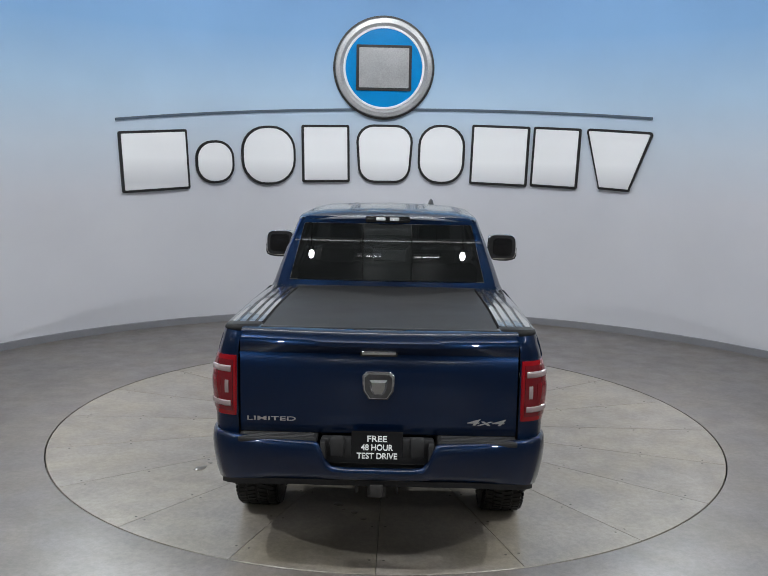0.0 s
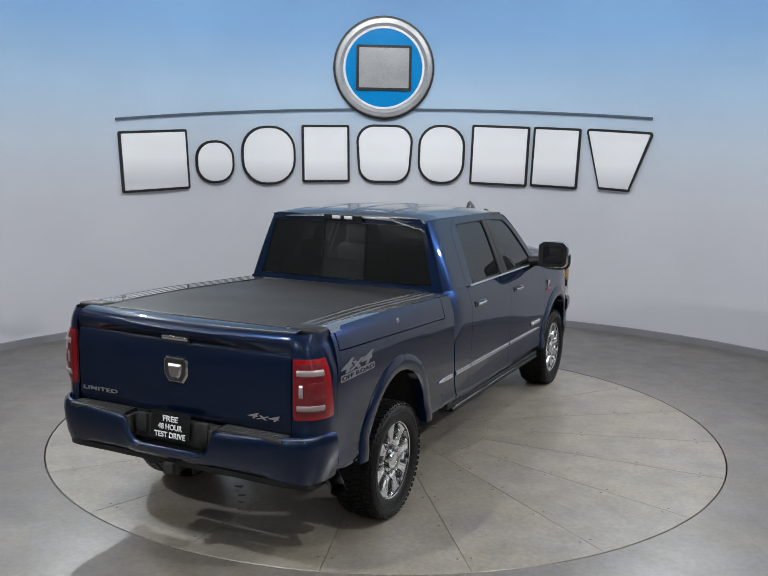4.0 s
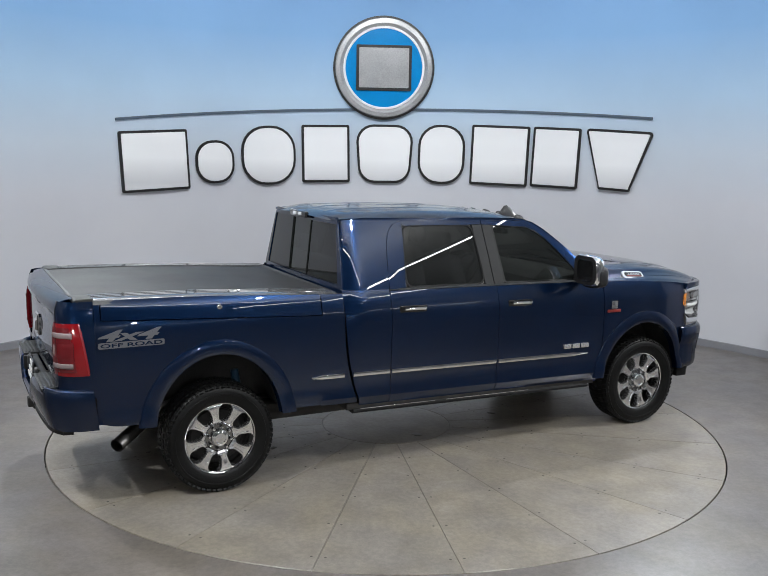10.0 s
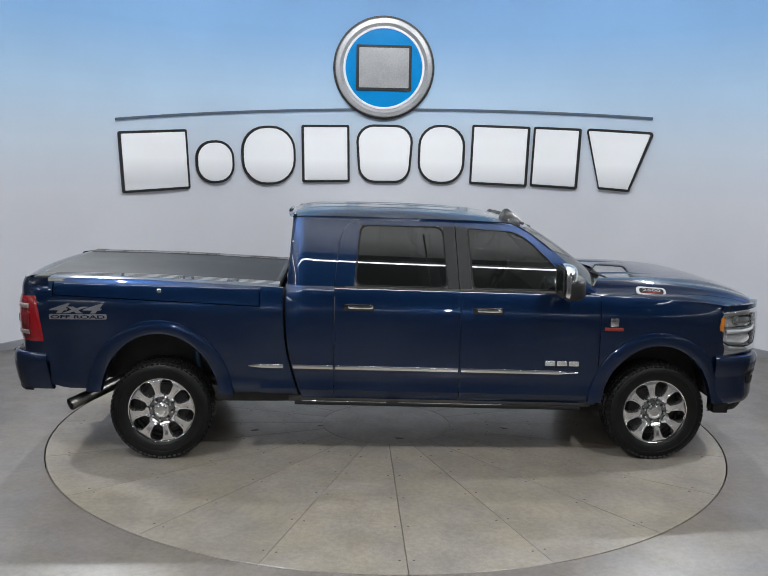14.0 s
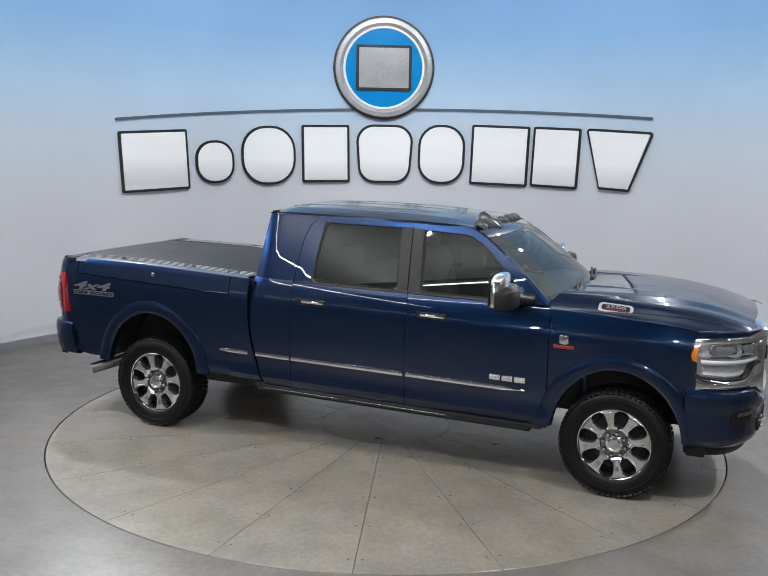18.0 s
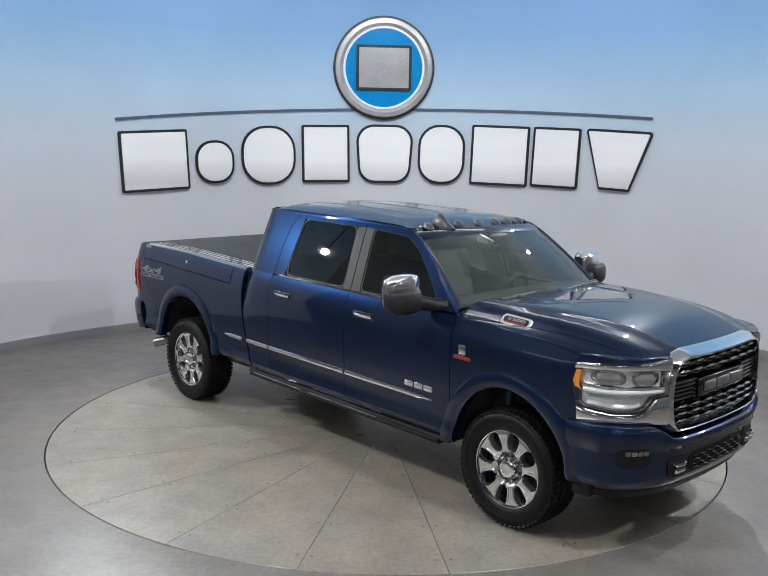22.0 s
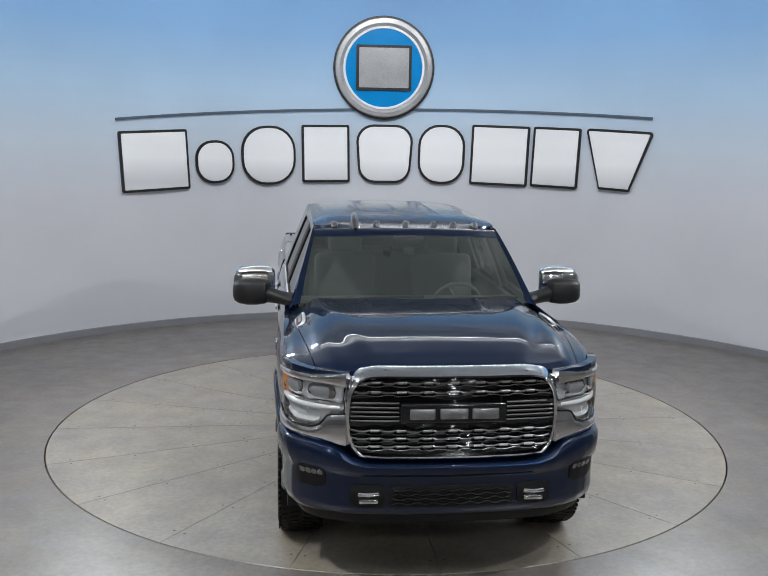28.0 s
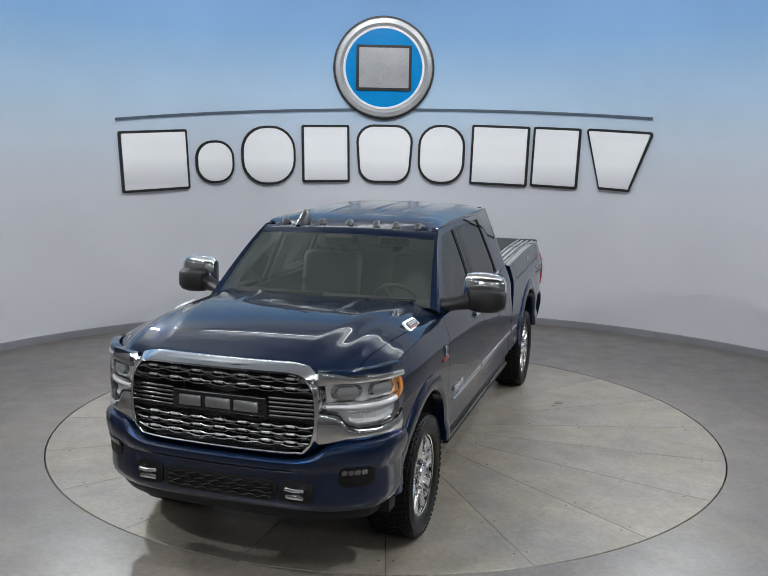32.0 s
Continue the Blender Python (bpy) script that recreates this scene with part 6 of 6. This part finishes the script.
def wheels():
    ms = wheel_meshes()
    for x in (REAR_AXLE, FRONT_AXLE):
        for s in (-1, 1):
            w = new("wheel", ms["wheel"])
            w.parent = truck
            w.matrix_basis = Matrix.Translation((x, s * 0.845, 0.408)) @ pose(0, 0, 0, 0, 11, 0 if s > 0 else 180)
            tagged(w, "eight-spoke chrome wheel with all-terrain tyre")
            for name in ("tyre", "tread", "sidewall_ridge", "hub", "centre_cap", "brake_disc"):
                shared(name, ms[name], w, Matrix())
            for i in range(8):
                shared("spoke", ms["spoke"], w, pose(0, 0, 0, 0, 45 * i))
                shared("lug_nut", ms["lug_nut"], w, pose(0.084 * math.cos(radians(45 * i + 22.5)), 0, 0.084 * math.sin(radians(45 * i + 22.5))))


def underside():
    b = bmesh.new()
    for s in (-1, 1):
        box(b, (-0.2, s * 0.42, 0.62), (5.5, 0.09, 0.15), 0.015)
    for x in (-2.7, -1.0, 0.4, 1.6, 2.6):
        box(b, (x, 0, 0.63), (0.1, 0.9, 0.1), 0.015)
    part("chassis_frame", b, UNDER, truck, "dark ladder frame")
    for x in (REAR_AXLE, FRONT_AXLE):
        b = bmesh.new()
        tube(b, [(x, -0.72, 0.412), (x, 0.72, 0.412)], 0.055, 14)
        lathe(b, [(0.0, -0.16), (0.1, -0.12), (0.16, 0.0), (0.1, 0.12), (0.0, 0.16)], 20, "y", (x, 0.0 if x < 0 else 0.25, 0.40))
        part("axle", b, UNDER, truck, "dark axle with its differential")
    b = bmesh.new()
    box(b, (-0.2, 0.0, 0.49), (3.2, 1.5, 0.14), 0.03)
    box(b, (0.9, 0.55, 0.44), (1.0, 0.4, 0.2), 0.03)
    box(b, (-1.95, 0.0, 0.87), (1.9, 1.05, 0.05), 0.02)
    box(b, (2.4, 0.0, 0.7), (1.1, 1.05, 0.3), 0.05)
    part("underbody", b, UNDER, truck, "dark underbody panels and tank")
    b = bmesh.new()
    tube(b, [(-0.9, -0.55, 0.46), (-2.0, -0.55, 0.62), (-2.3, -0.62, 0.56), (-2.46, -0.78, 0.50), (-2.62, -0.93, 0.445)], 0.05, 18, cap=False)
    tube(b, [(-2.62, -0.93, 0.445), (-2.46, -0.78, 0.50)], 0.045, 18, cap=False)
    part("exhaust_pipe", b, STEEL, truck, "steel exhaust tail pipe")
    for x in (REAR_AXLE + 0.28, FRONT_AXLE - 0.25):
        for s in (-1, 1):
            b = bmesh.new()
            tube(b, [(x, s * 0.62, 0.45), (x - 0.05, s * 0.58, 0.82)], 0.032, 12)
            part("shock_absorber", b, BLUE_SPRING, truck, "blue shock absorber")


def interior():
    b = bmesh.new()
    box(b, (0.25, 0, 0.62), (2.3, 1.75, 0.06), 0.02)
    part("cabin_floor", raked(b), LEATHER_DARK, truck, "grey cabin floor")
    b = bmesh.new()
    box(b, (0.1, 0, 1.975), (1.5, 1.26, 0.02), 0.005)
    part("headliner", raked(b), LEATHER, truck, "light grey headliner")
    b = bmesh.new()
    rows = []
    for y in [lerp(-0.84, 0.84, i / 16) for i in range(17)]:
        q = (y / 0.84) ** 2
        rows.append([(1.75 - 0.14 * q, y, 1.46), (1.55 - 0.1 * q, y, 1.475), (1.30, y, 1.455), (1.22, y, 1.40), (1.20, y, 1.20), (1.25, y, 0.95)])
    grid(b, rows)
    part("dashboard", raked(b), DASH, truck, "grey dashboard")
    for s in (-1, 1):
        b = bmesh.new()
        box(b, (0.72, s * 0.42, 0.98), (0.56, 0.55, 0.18), 0.06, 3)
        seat = part("front_seat", raked(b), LEATHER, truck, "light grey leather front seat")
        b = bmesh.new()
        box(b, (0, 0, 0.33), (0.15, 0.54, 0.66), 0.06, 3)
        bmesh.ops.transform(b, matrix=Matrix.Translation((0.45, s * 0.42, 1.0)) @ pose(0, 0, 0, 0, -14), verts=b.verts)
        part("backrest", raked(b), LEATHER, seat)
        b = bmesh.new()
        box(b, (0.27, s * 0.42, 1.75), (0.11, 0.30, 0.20), 0.045, 3)
        part("headrest", raked(b), LEATHER, seat)
        b = bmesh.new()
        box(b, (-0.62, s * 0.42, 1.66), (0.1, 0.28, 0.16), 0.04, 3)
        part("headrest", raked(b), LEATHER, truck, "light grey rear headrest")
    for s in (-1, 1):
        b = bmesh.new()
        box(b, (0.5, s * 0.885, 1.04), (1.95, 0.06, 0.72), 0.02)
        part("door_trim", raked(b), LEATHER, truck, "light grey inner door trim")
    for s in (-1, 1):
        for low, high in (((0.43, 0.65), (0.39, 0.61)), ((-0.84, -0.31), (-0.79, -0.26))):
            b = bmesh.new()
            rows = []
            for j in range(7):
                t = j / 6
                z = lerp(1.40, 1.94, t)
                xa, xc = lerp(low[0], high[0], t), lerp(low[1], high[1], t)
                rows.append([(xa, s * (y_top(xa, z) - 0.03), z), (xa, s * (y_top(xa, z) - 0.05), z), (xc, s * (y_top(xc, z) - 0.05), z), (xc, s * (y_top(xc, z) - 0.03), z)])
            grid(b, rows, close_u=True, cap=True)
            part("pillar_trim", raked(b), LEATHER, truck, "light grey pillar trim")
    b = bmesh.new()
    box(b, (-0.30, 0, 0.98), (0.55, 1.5, 0.18), 0.06, 3)
    box(b, (-0.62, 0, 1.27), (0.16, 1.5, 0.64), 0.06, 3)
    part("rear_bench", raked(b), LEATHER, truck, "light grey leather rear bench")
    b = bmesh.new()
    rows = []
    m = Matrix.Translation((1.08, 0.42, 1.36)) @ pose(0, 0, 0, 0, -62)
    for i in range(32):
        a = 2 * math.pi * i / 32
        c = Vector((0.185 * math.cos(a), 0.185 * math.sin(a), 0))
        d = c.normalized()
        rows.append([m @ (c + d * 0.016 * math.cos(k * math.pi / 4) + Vector((0, 0, 0.016 * math.sin(k * math.pi / 4)))) for k in range(8)])
    grid(b, rows, close_u=True, close_v=True)
    for ang in (0, 120, 240):
        tube(b, [m @ Vector((0, 0, -0.02)), m @ Vector((0.18 * math.cos(radians(ang + 90)), 0.18 * math.sin(radians(ang + 90)), 0))], 0.018, 8)
    part("steering_wheel", raked(b), DASH, truck, "dark steering wheel")
    b = bmesh.new()
    box(b, (1.16, 0.0, 1.81), (0.05, 0.27, 0.075), 0.025, 3)
    box(b, (1.20, 0.0, 1.865), (0.14, 0.24, 0.08), 0.025, 3)
    box(b, (1.25, 0.0, 1.79), (0.06, 0.08, 0.05), 0.015, 3)
    part("rear_view_mirror", raked(b), BLACK, truck, "dark rear-view mirror")


LEATHER_DARK = worn(material("grey_cabin_lining", (0.14, 0.135, 0.13), 0.8), (0.14, 0.135, 0.13), 0.1, 5.0, 0.05, 120.0)

for side_ in (-1, 1):
    bed(side_)
    cab_side(side_)
    flare(side_, REAR_AXLE)
    flare(side_, FRONT_AXLE)
    headlamp(side_)
    mirror(side_)
bed_middle()
roof()
cab_back()
hood()
windscreen()
grille()
front_bumper()
wheels()
underside()
interior()


def motions():
    """Platform and truck turn clockwise together at a steady 6.15 degrees a second."""
    rows = [(t, pose(0, 0, 0, 0, 0, 89.1 - 6.15 * t)) for t in range(0, 33, 2)]
    walk(platform, rows)
    walk(truck, rows)


motions()
